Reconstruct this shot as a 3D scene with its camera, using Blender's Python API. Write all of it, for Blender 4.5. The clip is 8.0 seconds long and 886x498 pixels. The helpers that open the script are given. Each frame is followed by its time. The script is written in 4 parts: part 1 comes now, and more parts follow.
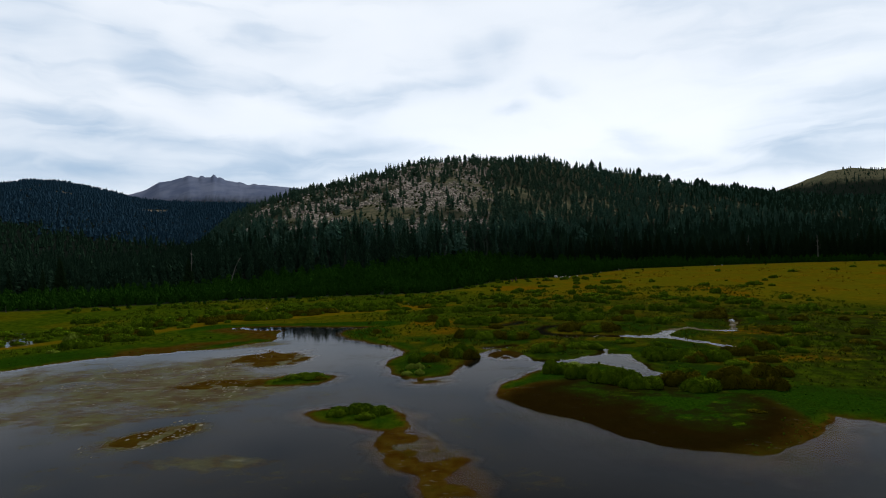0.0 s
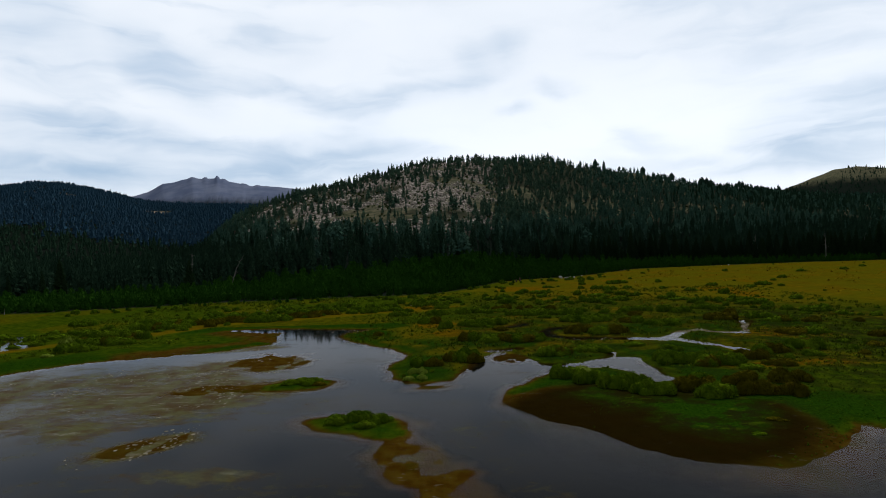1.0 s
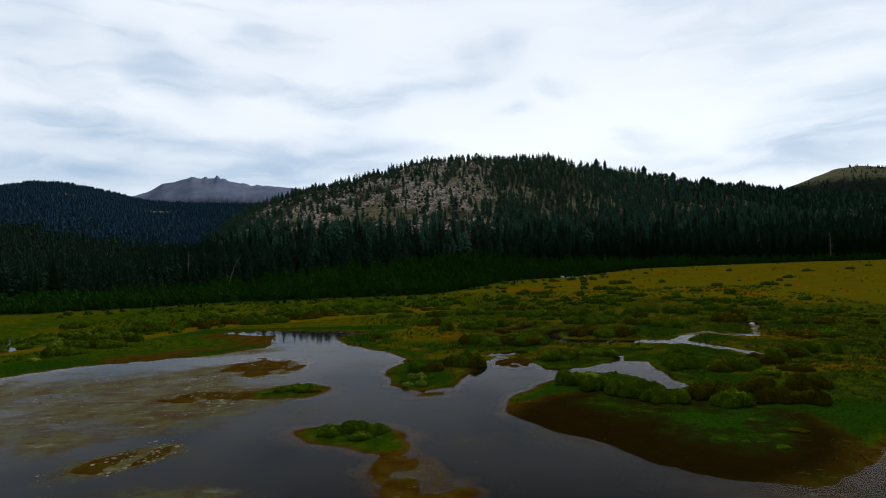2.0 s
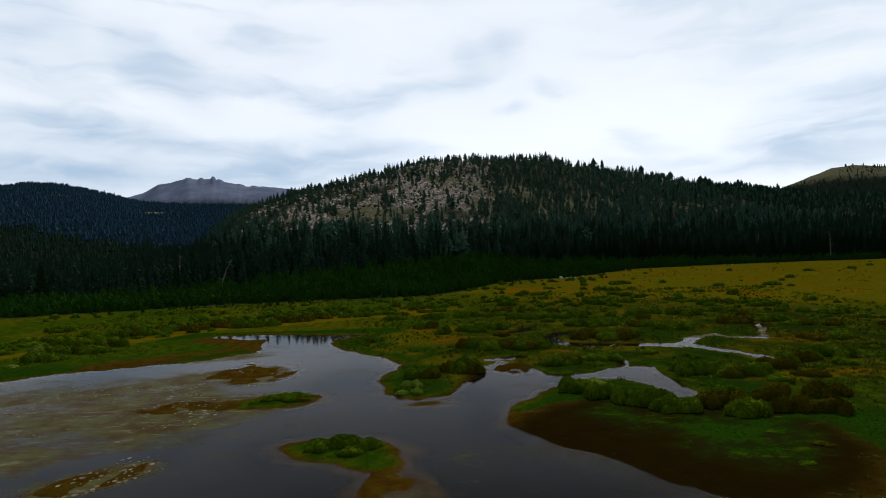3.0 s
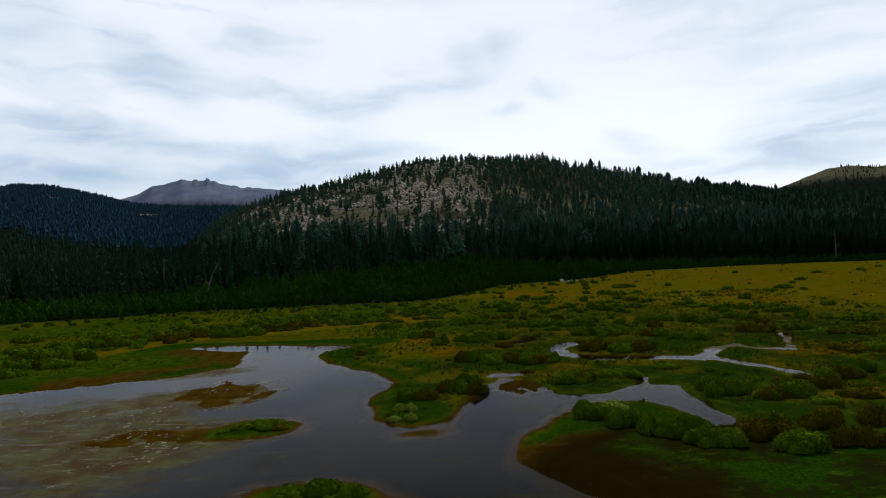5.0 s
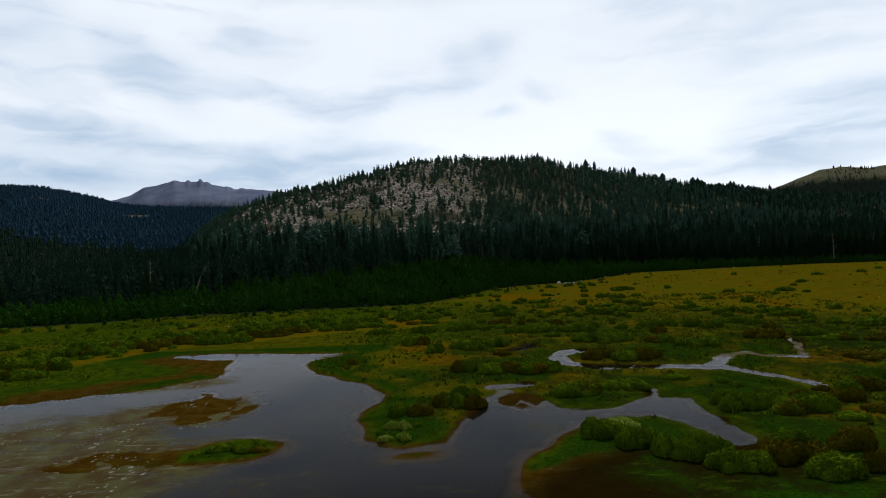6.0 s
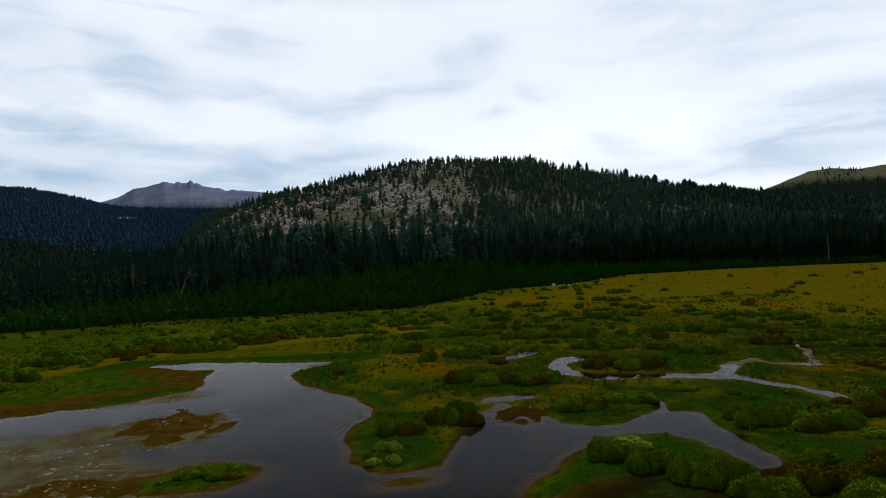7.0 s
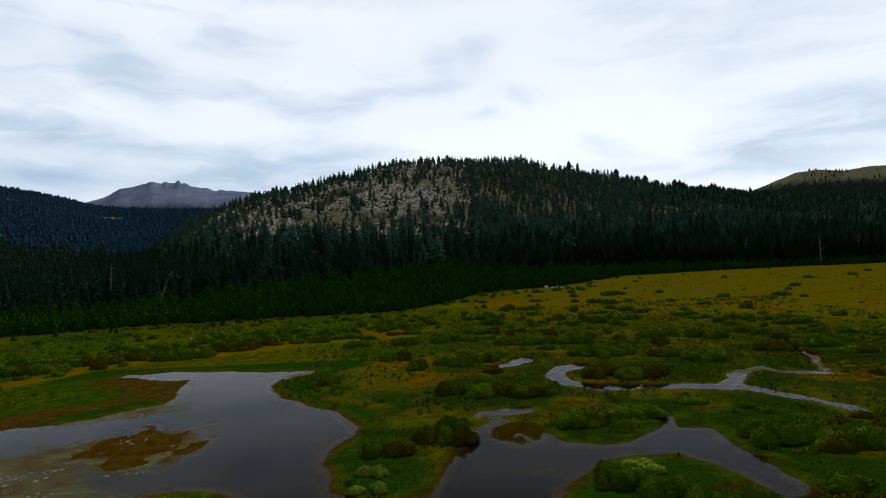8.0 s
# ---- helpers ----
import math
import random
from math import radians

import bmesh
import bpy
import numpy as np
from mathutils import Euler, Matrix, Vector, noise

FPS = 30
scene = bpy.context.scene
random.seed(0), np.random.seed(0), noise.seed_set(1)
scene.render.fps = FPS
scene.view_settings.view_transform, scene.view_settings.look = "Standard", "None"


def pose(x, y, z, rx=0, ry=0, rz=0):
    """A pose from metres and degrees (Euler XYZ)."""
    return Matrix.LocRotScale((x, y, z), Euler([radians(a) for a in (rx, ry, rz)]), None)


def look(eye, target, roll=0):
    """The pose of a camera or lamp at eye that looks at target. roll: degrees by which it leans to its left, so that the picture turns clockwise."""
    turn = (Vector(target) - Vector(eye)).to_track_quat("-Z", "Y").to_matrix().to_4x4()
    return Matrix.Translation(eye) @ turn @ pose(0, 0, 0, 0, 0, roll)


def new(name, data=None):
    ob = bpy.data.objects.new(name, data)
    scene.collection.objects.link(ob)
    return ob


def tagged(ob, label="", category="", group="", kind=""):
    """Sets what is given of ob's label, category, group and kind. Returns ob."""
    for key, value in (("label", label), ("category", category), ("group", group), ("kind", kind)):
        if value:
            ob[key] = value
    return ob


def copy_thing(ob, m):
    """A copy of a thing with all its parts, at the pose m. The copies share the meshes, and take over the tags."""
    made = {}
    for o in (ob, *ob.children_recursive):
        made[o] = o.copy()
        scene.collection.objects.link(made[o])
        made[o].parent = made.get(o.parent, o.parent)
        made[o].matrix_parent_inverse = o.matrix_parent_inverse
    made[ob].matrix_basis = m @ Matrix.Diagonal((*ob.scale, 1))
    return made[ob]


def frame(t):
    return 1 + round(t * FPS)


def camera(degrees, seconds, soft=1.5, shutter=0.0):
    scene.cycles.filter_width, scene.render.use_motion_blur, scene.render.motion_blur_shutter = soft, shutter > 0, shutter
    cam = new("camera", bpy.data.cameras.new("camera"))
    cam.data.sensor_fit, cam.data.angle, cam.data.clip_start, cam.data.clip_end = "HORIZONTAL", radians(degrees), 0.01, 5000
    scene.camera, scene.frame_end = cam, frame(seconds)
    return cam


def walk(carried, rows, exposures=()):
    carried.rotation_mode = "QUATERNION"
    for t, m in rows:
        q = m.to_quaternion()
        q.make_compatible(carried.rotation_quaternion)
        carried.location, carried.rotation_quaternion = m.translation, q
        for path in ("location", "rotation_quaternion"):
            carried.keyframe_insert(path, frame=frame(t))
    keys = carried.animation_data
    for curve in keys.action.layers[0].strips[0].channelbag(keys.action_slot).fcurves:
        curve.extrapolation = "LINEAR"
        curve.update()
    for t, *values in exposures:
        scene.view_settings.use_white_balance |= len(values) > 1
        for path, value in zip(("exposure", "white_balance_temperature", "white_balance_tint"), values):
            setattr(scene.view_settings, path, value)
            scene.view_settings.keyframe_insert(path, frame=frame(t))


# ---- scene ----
cam = camera(79.5, 8.0, soft=1.0)
PATH = [
    (0, (2.551, -7.808, 23.963), (2.494, -5.809, 23.93), -1.6),
    (0.5, (2.542, -6.241, 23.94), (2.478, -4.242, 23.907), -1.7),
    (1, (2.512, -4.503, 23.902), (2.443, -2.504, 23.871), -1.8),
    (1.5, (2.442, -2.488, 23.888), (2.369, -0.49, 23.856), -1.8),
    (3, (2.333, 4.357, 23.797), (2.274, 6.356, 23.766), -2.0),
    (3.5, (2.288, 6.807, 23.808), (2.232, 8.806, 23.779), -2.1),
    (4, (2.171, 9.419, 23.869), (2.117, 11.418, 23.842), -2.1),
    (4.5, (1.991, 12.137, 23.984), (1.941, 14.137, 23.957), -2.1),
    (6, (1.582, 20.87, 24.408), (1.559, 22.869, 24.385), -2.2),
    (6.5, (1.51, 23.777, 24.564), (1.502, 25.777, 24.544), -2.2),
    (7, (1.413, 26.737, 24.665), (1.419, 28.737, 24.646), -2.3),
    (7.5, (1.398, 29.803, 24.768), (1.421, 31.803, 24.75), -2.3),
    (8, (1.4, 32.906, 24.895), (1.442, 34.906, 24.877), -2.3),
]
walk(cam, [(t, look(eye, target, roll)) for t, eye, target, roll in PATH])

# ---- world, sun, exposure ----
SUN_ELEVATION, SUN_AZIMUTH = radians(52), radians(10)
SUN_WAY = (math.sin(SUN_AZIMUTH) * math.cos(SUN_ELEVATION), math.cos(SUN_AZIMUTH) * math.cos(SUN_ELEVATION), math.sin(SUN_ELEVATION))


def node_kit(tree):
    """Short ways to add and join nodes in a tree."""
    tree.nodes.clear()

    def add(kind, **values):
        n = tree.nodes.new(kind)
        for k, v in values.items():
            if k == "op":
                n.operation = v
            elif k == "blend":
                n.blend_type = v
            elif k == "attr":
                n.attribute_name = v
            else:
                raise KeyError(k)
        return n

    def join(a, b):
        tree.links.new(a, b)

    def put(socket, v):
        if isinstance(v, bpy.types.NodeSocket):
            join(v, socket)
        else:
            socket.default_value = v

    def m(op, a, b=0.0, c=0.0):
        n = add("ShaderNodeMath", op=op)
        put(n.inputs[0], a), put(n.inputs[1], b), put(n.inputs[2], c)
        return n.outputs[0]

    def mix(f, a, b, blend="MIX"):
        n = add("ShaderNodeMix")
        n.data_type, n.blend_type = "RGBA", blend
        put(n.inputs[0], f), put(n.inputs[6], a), put(n.inputs[7], b)
        return n.outputs[2]

    def ramp(f, *stops):
        n = add("ShaderNodeMapRange")
        n.interpolation_type = "SMOOTHSTEP"
        put(n.inputs[0], f)
        n.inputs[1].default_value, n.inputs[2].default_value = stops[0], stops[1]
        return n.outputs[0]

    def fbm(vec, scale, detail=4.0, rough=0.55, distortion=0.0):
        n = add("ShaderNodeTexNoise")
        put(n.inputs["Vector"], vec)
        n.inputs["Scale"].default_value, n.inputs["Detail"].default_value = scale, detail
        n.inputs["Roughness"].default_value, n.inputs["Distortion"].default_value = rough, distortion
        return n.outputs[0]

    return add, join, put, m, mix, ramp, fbm


def rgb(r, g, b):
    return (r, g, b, 1.0)


# cloud banks seen over the hills: bearing, elevation, half length, half thickness (radians), turn, density
CLOUDS = [(-0.492, 0.289, 0.098, 0.028, -25, 0.5), (-0.312, 0.264, 0.116, 0.017, -12, 0.35), (-0.10, 0.262, 0.165, 0.015, 9, 0.60),
          (0.089, 0.337, 0.050, 0.024, 5, 0.32), (0.015, 0.318, 0.035, 0.035, 24, 0.26), (0.106, 0.230, 0.046, 0.009, -1, 0.40)]
CLOUDS += [(0.190, 0.263, 0.040, 0.014, -10, 0.25), (-0.614, 0.188, 0.150, 0.021, -3, 0.95), (-0.666, 0.138, 0.133, 0.014, 3, 0.85),
           (-0.445, 0.177, 0.081, 0.011, 2, 0.45), (-0.246, 0.158, 0.200, 0.022, 0, 0.75), (-0.214, 0.200, 0.062, 0.010, -4, 0.30)]
CLOUDS += [(0.623, 0.150, 0.135, 0.040, 4, 1.0), (0.530, 0.141, 0.060, 0.020, -7, 0.6), (0.337, 0.160, 0.064, 0.015, -11, 0.30),
           (-0.692, 0.323, 0.077, 0.045, -7, 0.40), (-0.346, 0.357, 0.084, 0.034, -10, 0.25), (0.542, 0.313, 0.247, 0.067, -13, 0.30)]
CLOUDS += [(-0.499, 0.125, 0.361, 0.017, 1, 0.7), (0.433, 0.104, 0.217, 0.013, -5, 0.35), (-0.661, 0.251, 0.089, 0.015, -7, 0.35), (0.324, 0.355, 0.083, 0.055, -9, 0.25)]


def make_world():
    world = bpy.data.worlds.new("overcast_sky")
    world.use_nodes = True
    scene.world = world
    add, join, put, m, mix, ramp, fbm = node_kit(world.node_tree)
    coord = add("ShaderNodeTexCoord")
    split = add("ShaderNodeSeparateXYZ")
    join(coord.outputs["Generated"], split.inputs[0])
    x, y, z = split.outputs
    # bearing and elevation of each direction, ruffled so that cloud edges fray
    ruffle = add("ShaderNodeTexNoise")
    join(coord.outputs["Generated"], ruffle.inputs["Vector"])
    ruffle.inputs["Scale"].default_value, ruffle.inputs["Detail"].default_value, ruffle.inputs["Roughness"].default_value = 7.0, 4.0, 0.5
    shift = add("ShaderNodeSeparateColor")
    join(ruffle.outputs["Color"], shift.inputs[0])
    bearing = m("ADD", m("ARCTAN2", x, y), m("MULTIPLY", m("SUBTRACT", shift.outputs[0], 0.5), 0.13))
    height = m("ADD", m("ARCSINE", z), m("MULTIPLY", m("SUBTRACT", shift.outputs[1], 0.5), 0.055))
    place = add("ShaderNodeCombineXYZ")
    put(place.inputs[0], bearing), put(place.inputs[1], height)
    grey = 0.0
    for a0, e0, long, thick, turn, power in CLOUDS:
        local = add("ShaderNodeMapping")
        local.vector_type = "TEXTURE"
        join(place.outputs[0], local.inputs[0])
        local.inputs["Location"].default_value = (a0, e0, 0)
        local.inputs["Rotation"].default_value = (0, 0, radians(turn))
        local.inputs["Scale"].default_value = (long * 1.5, thick * 2.1, 1)
        far = add("ShaderNodeVectorMath", op="LENGTH")
        join(local.outputs[0], far.inputs[0])
        grey = m("ADD", grey, m("MULTIPLY", ramp(far.outputs["Value"], 1.0, 0.0), power))
    # thin veils on a flat layer overhead, which narrow towards the horizon
    lift = m("ADD", m("MAXIMUM", z, 0.0), 0.12)
    flat = add("ShaderNodeCombineXYZ")
    put(flat.inputs[0], m("DIVIDE", x, lift)), put(flat.inputs[1], m("DIVIDE", y, lift))
    veil = fbm(flat.outputs[0], 0.6, 5.0, 0.5, 0.4)
    west = ramp(bearing, 0.1, -0.7)
    long_way = add("ShaderNodeMapping")
    long_way.inputs["Scale"].default_value = (1.0, 4.5, 1.0)
    join(place.outputs[0], long_way.inputs[0])
    wisps = fbm(long_way.outputs[0], 5.0, 4.0, 0.5, 0.5)
    grey = m("MULTIPLY", grey, m("ADD", 0.22, m("MULTIPLY", ramp(wisps, 0.30, 0.70), 1.0)))
    grey = m("ADD", grey, m("MULTIPLY", ramp(wisps, 0.5, 0.75), m("ADD", 0.06, m("MULTIPLY", west, 0.25))))
    grey = m("ADD", grey, m("MULTIPLY", m("MULTIPLY", west, ramp(height, 0.27, 0.12)), 0.22))
    grey = m("ADD", grey, m("MULTIPLY", ramp(veil, 0.42, 0.72), m("ADD", 0.14, m("MULTIPLY", west, 0.42))))
    sky = add("ShaderNodeTexSky")
    sky.sky_type, sky.sun_disc = "NISHITA", False
    sky.sun_elevation, sky.sun_rotation = SUN_ELEVATION, SUN_AZIMUTH
    blue = mix(1.0, sky.outputs[0], rgb(0.10, 0.10, 0.10), "MULTIPLY")
    glow = add("ShaderNodeVectorMath", op="SCALE")
    glow.inputs[0].default_value = (0.90, 0.955, 1.03)
    put(glow.inputs[3], m("ADD", 1.0, m("MULTIPLY", m("MULTIPLY", ramp(z, 0.34, 0.16), ramp(bearing, -0.75, 0.0)), 0.08)))
    thick = m("DIVIDE", grey, m("ADD", 0.8, m("MULTIPLY", grey, 0.6)))
    clouds = mix(m("MINIMUM", thick, 0.95), glow.outputs[0], rgb(0.34, 0.50, 0.70))
    # the unseen sky overhead is dimmed to darken the land, and brighter on the sun's side than opposite to it
    toward = add("ShaderNodeVectorMath", op="DOT_PRODUCT")
    join(coord.outputs["Generated"], toward.inputs[0])
    toward.inputs[1].default_value = SUN_WAY
    weight = m("SUBTRACT", 1.0, m("MULTIPLY", ramp(z, 0.39, 0.54), 0.80))
    weight = m("MULTIPLY", weight, m("ADD", 0.20, m("MULTIPLY", ramp(toward.outputs["Value"], -0.4, 0.32), 0.80)))
    scaled = add("ShaderNodeVectorMath", op="SCALE")
    join(clouds, scaled.inputs[0]), join(weight, scaled.inputs[3])
    colour = mix(0.95, blue, scaled.outputs[0])
    back = add("ShaderNodeBackground")
    put(back.inputs[0], colour)
    back.inputs[1].default_value = 1.0
    out = add("ShaderNodeOutputWorld")
    join(back.outputs[0], out.inputs[0])


make_world()
sun = new("sun", bpy.data.lights.new("sun", "SUN"))
sun.data.energy, sun.data.angle, sun.data.color = 2.3, radians(12), (1.0, 0.96, 0.9)
sun.matrix_world = look(300 * Vector(SUN_WAY), (0, 0, 0))
scene.view_settings.exposure = 0.0

# ---- shapes of the land ----
RNG = np.random.default_rng(7)


def value_noise(x, y, seed=0):
    """Smooth noise from 0 to 1 on the unit lattice."""
    xi, yi = np.floor(x), np.floor(y)
    xf, yf = x - xi, y - yi
    xf, yf = xf * xf * (3 - 2 * xf), yf * yf * (3 - 2 * yf)

    def corner(a, b):
        h = np.sin(a * 127.1 + b * 311.7 + seed * 74.7) * 43758.5453
        return h - np.floor(h)

    low = corner(xi, yi) * (1 - xf) + corner(xi + 1, yi) * xf
    high = corner(xi, yi + 1) * (1 - xf) + corner(xi + 1, yi + 1) * xf
    return low * (1 - yf) + high * yf


def fractal(x, y, size, octaves=4, seed=0):
    """Fractal noise from -1 to 1 with the largest bumps of that size in metres."""
    total, weight, step = 0.0, 0.0, 1.0
    for k in range(octaves):
        total = total + step * (value_noise(x / size + 17.3 * k, y / size - 9.1 * k, seed + k) * 2 - 1)
        weight, step, size = weight + step, step * 0.55, size * 0.5
    return total / weight


def smooth(a, b, v):
    f = np.clip((v - a) / (b - a), 0, 1)
    return f * f * (3 - 2 * f)


def inside_distance(x, y, outline):
    """Signed distance to a closed outline, positive inside."""
    best, odd = np.full(x.shape, 1e9), np.zeros(x.shape, bool)
    for (ax, ay), (bx, by) in zip(outline, outline[1:] + outline[:1]):
        ex, ey = bx - ax, by - ay
        f = np.clip(((x - ax) * ex + (y - ay) * ey) / (ex * ex + ey * ey), 0, 1)
        best = np.minimum(best, np.hypot(x - ax - f * ex, y - ay - f * ey))
        if ay != by:
            odd ^= ((ay > y) != (by > y)) & (x < (by - ay) * 0 + ax + (y - ay) * ex / ey)
    return np.where(odd, best, -best)


def line_distance(x, y, line):
    best = np.full(x.shape, 1e9)
    for (ax, ay), (bx, by) in zip(line, line[1:]):
        ex, ey = bx - ax, by - ay
        f = np.clip(((x - ax) * ex + (y - ay) * ey) / (ex * ex + ey * ey), 0, 1)
        best = np.minimum(best, np.hypot(x - ax - f * ex, y - ay - f * ey))
    return best


def oval(x, y, cx, cy, rx, ry, turn=0.0):
    """Rough signed distance to an oval, positive inside."""
    c, s = math.cos(radians(turn)), math.sin(radians(turn))
    u, v = (x - cx) * c + (y - cy) * s, -(x - cx) * s + (y - cy) * c
    return (1 - np.hypot(u / rx, v / ry)) * min(rx, ry)


# the lagoon's shore, from its west end round by north and east
WEST_SHORE = [(-190, 40), (-130, 80), (-92, 95), (-78, 107), (-63, 112), (-52, 117), (-45, 123), (-45.5, 132), (-48, 138.5), (-64, 143.5),
              (-64, 146), (-51, 147), (-40, 145), (-30, 142.5), (-22, 142.5), (-29, 136), (-29, 131), (-25, 124), (-19, 118), (-12.5, 112),
              (-9.4, 107), (-11.3, 100), (-12.3, 95), (-10.6, 88), (-5.5, 84), (0, 86), (3, 96), (7, 104), (9.5, 108.5)]
EAST_SHORE = [(15, 104), (17, 97.5), (21, 96.2), (24, 96.8), (28, 100.5), (32.2, 100.8), (36.2, 99.4), (35.7, 94), (37.4, 90.8), (36.4, 85), (36, 82.3), (33.4, 82.2), (32, 86.5),
              (31.2, 89.8), (28.5, 92.6), (22.8, 93.2), (18, 91), (9, 79), (8, 72), (13.4, 65), (18.5, 60), (22.3, 54.5),
              (29, 51), (34, 50), (39, 52), (44, 56), (50, 61), (57, 57), (90, 40), (120, -60), (-190, -60)]
LAGOON = WEST_SHORE + EAST_SHORE
CREEKS = [([(13.5, 139), (17, 140.3), (19.5, 143.5)], 1.3), ([(30, 136.8), (26, 135.2), (23, 130.7), (23.4, 125.4), (28.4, 121.2), (39.6, 119.7), (50, 117.9)], 1.45),
          ([(50, 118), (54, 112), (57, 109), (58.7, 104.5)], 0.95), ([(49, 119), (54.2, 125.1), (60.8, 129.2), (62, 125.4), (69.5, 123.2)], 0.9),
          ([(69, 123), (71.4, 128.7), (77.8, 140)], 0.6), ([(8, 109.6), (11, 110), (14.5, 111.3)], 1.1), ([(31, 101), (33, 105)], 0.6)]
BUSH_LINE = [(-190, 95), (-120, 122), (-86, 143), (-74, 160), (-57, 166), (-39, 175), (-25, 182), (-8, 186)]
RUSTY = [(-1.0, 131, 5, 6), (-5.8, 145, 6, 6), (-12, 187, 9, 6), (11.7, 170.7, 7, 4), (74, 121, 9, 5), (54, 90.5, 8, 2.6), (63, 92, 9, 3), (31, 243, 14, 12)]
FOREST_EDGE = [(-600, 130), (-300, 165), (-179, 198), (-140, 208), (-100, 224), (-50, 230), (-12, 235), (8, 258), (24, 290), (45, 303), (67, 308),
               (95, 336), (118, 362), (190, 378), (250, 384), (330, 380), (500, 360), (900, 320)]


def edge_y(x):
    ex, ey = zip(*FOREST_EDGE)
    return np.interp(x, ex, ey)


def shore(x, y):
    """Metres from the water's edge, positive on land."""
    wob = 0.9 * fractal(x, y, 9, 3, 3) + 1.15 * fractal(x, y, 2.8, 3, 5)
    water = inside_distance(x, y, LAGOON) + wob
    reed = fractal(x, y, 3.4, 2, 6)
    for line, half in CREEKS:
        water = np.maximum(water, half + 0.35 + 0.7 * wob + 0.45 * reed - line_distance(x, y, line))
    land = -water
    for cx, cy, rx, ry, turn in ((-12, 65.2, 7.2, 3.4, -8), (-8.2, 62.0, 4.2, 2.6, -35), (-26.5, 85, 6.2, 3.6, 8), (-2.8, 82.2, 2.3, 1.2, 10)):
        land = np.maximum(land, oval(x, y, cx, cy, rx, ry, turn) + 0.6 * wob)
    return land


def mats(x, y):
    """How far floating weed and mud banks reach up towards the surface, 0 to 1."""
    n = fractal(x, y, 6, 4, 11)
    total = np.zeros(x.shape)
    for cx, cy, rx, ry, turn, power in ((-39.5, 103.5, 13, 10, 15, 1.04), (-37.5, 58, 9, 4.4, 40, 1.03), (-61, 88, 16, 9, 15, 0.62), (-59, 71.5, 7, 2.4, 5, 0.55),
                                        (-25, 50, 9, 2, 0, 0.5), (-38, 83, 13, 6, 5, 1.03), (-3.0, 51.5, 14, 7.0, -56, 1.02), (12.0, 101.5, 5.2, 8.0, 0, 1.08),
                                        (-47, 94, 14, 8, 20, 0.7), (-42, 73, 9, 8, 30, 0.62), (-20, 139, 8, 3, 0, 0.6)):
        total = np.maximum(total, power * smooth(-0.15, 0.45, oval(x, y, cx, cy, rx, ry, turn) / min(rx, ry) + 0.5 * n))
    return total


# rising ground by bearing (x over distance): bearing, slope of the ridge, distance of the ridge
HILL_U = (-0.56, -0.50, -0.43, -0.37, -0.30, -0.25, -0.194, -0.141, -0.087, -0.023, 0.072, 0.18, 0.225, 0.283, 0.336, 0.388, 0.44, 0.493, 0.545, 0.60, 0.72, 0.9)
HILL_S = (-0.01, 0.03, 0.058, 0.080, 0.099, 0.104, 0.118, 0.130, 0.143, 0.149, 0.149, 0.146, 0.131, 0.124, 0.116, 0.103, 0.091, 0.083, 0.076, 0.068, 0.055, 0.05)
HILL_R = (740, 740, 730, 720, 710, 720, 745, 770, 795, 820, 845, 880, 915, 950, 985, 1010, 1030, 1020, 1000, 1000, 980, 950)
LEFT_U = (-1.6, -0.95, -0.83, -0.78, -0.726, -0.673, -0.634, -0.60, -0.55, -0.50, -0.40, -0.25)
LEFT_S = (0.10, 0.128, 0.136, 0.133, 0.122, 0.110, 0.098, 0.090, 0.086, 0.082, 0.078, 0.05)
PEAK_U = (-0.75, -0.634, -0.60, -0.571, -0.539, -0.513, -0.49, -0.465, -0.44, -0.407, -0.37, -0.333, -0.28, -0.15)
PEAK_S = (0.07, 0.1045, 0.112, 0.1275, 0.131, 0.1365, 0.1335, 0.1345, 0.127, 0.119, 0.1165, 0.112, 0.104, 0.06)
BALD_U = (0.40, 0.55, 0.60, 0.65, 0.694, 0.737, 0.789, 0.829, 0.95, 1.6)
BALD_S = (0.03, 0.060, 0.074, 0.092, 0.108, 0.113, 0.1085, 0.115, 0.12, 0.10)


SLABS = [(-1058, 1280, 30, 22), (-944, 1250, 24, 18), (-718, 1242, 34, 30), (-1106, 1374, 22, 14), (-1004, 1368, 16, 12)]


def slabs(x, y):
    """Bare granite slabs high on the western ridge, 0 to 1."""
    total = np.zeros(np.shape(x))
    for cx, cy, rx, ry in SLABS:
        total = np.maximum(total, smooth(-6, 6, oval(x, y, cx, cy, rx, ry) + 12 * fractal(x, y, 24, 3, 45)))
    return total


def rise(r, foot, top, height):
    """Height of a slope that starts at foot, reaches height at top and falls off behind it."""
    f = np.clip((r - foot) / np.maximum(top - foot, 1), 0, 1)
    up = 0.72 * f + 0.28 * f * f * (3 - 2 * f)
    back = np.clip((r - top) / (0.6 * top), 0, 1)
    return height * up * (1 - 0.8 * smooth(0, 1, back))


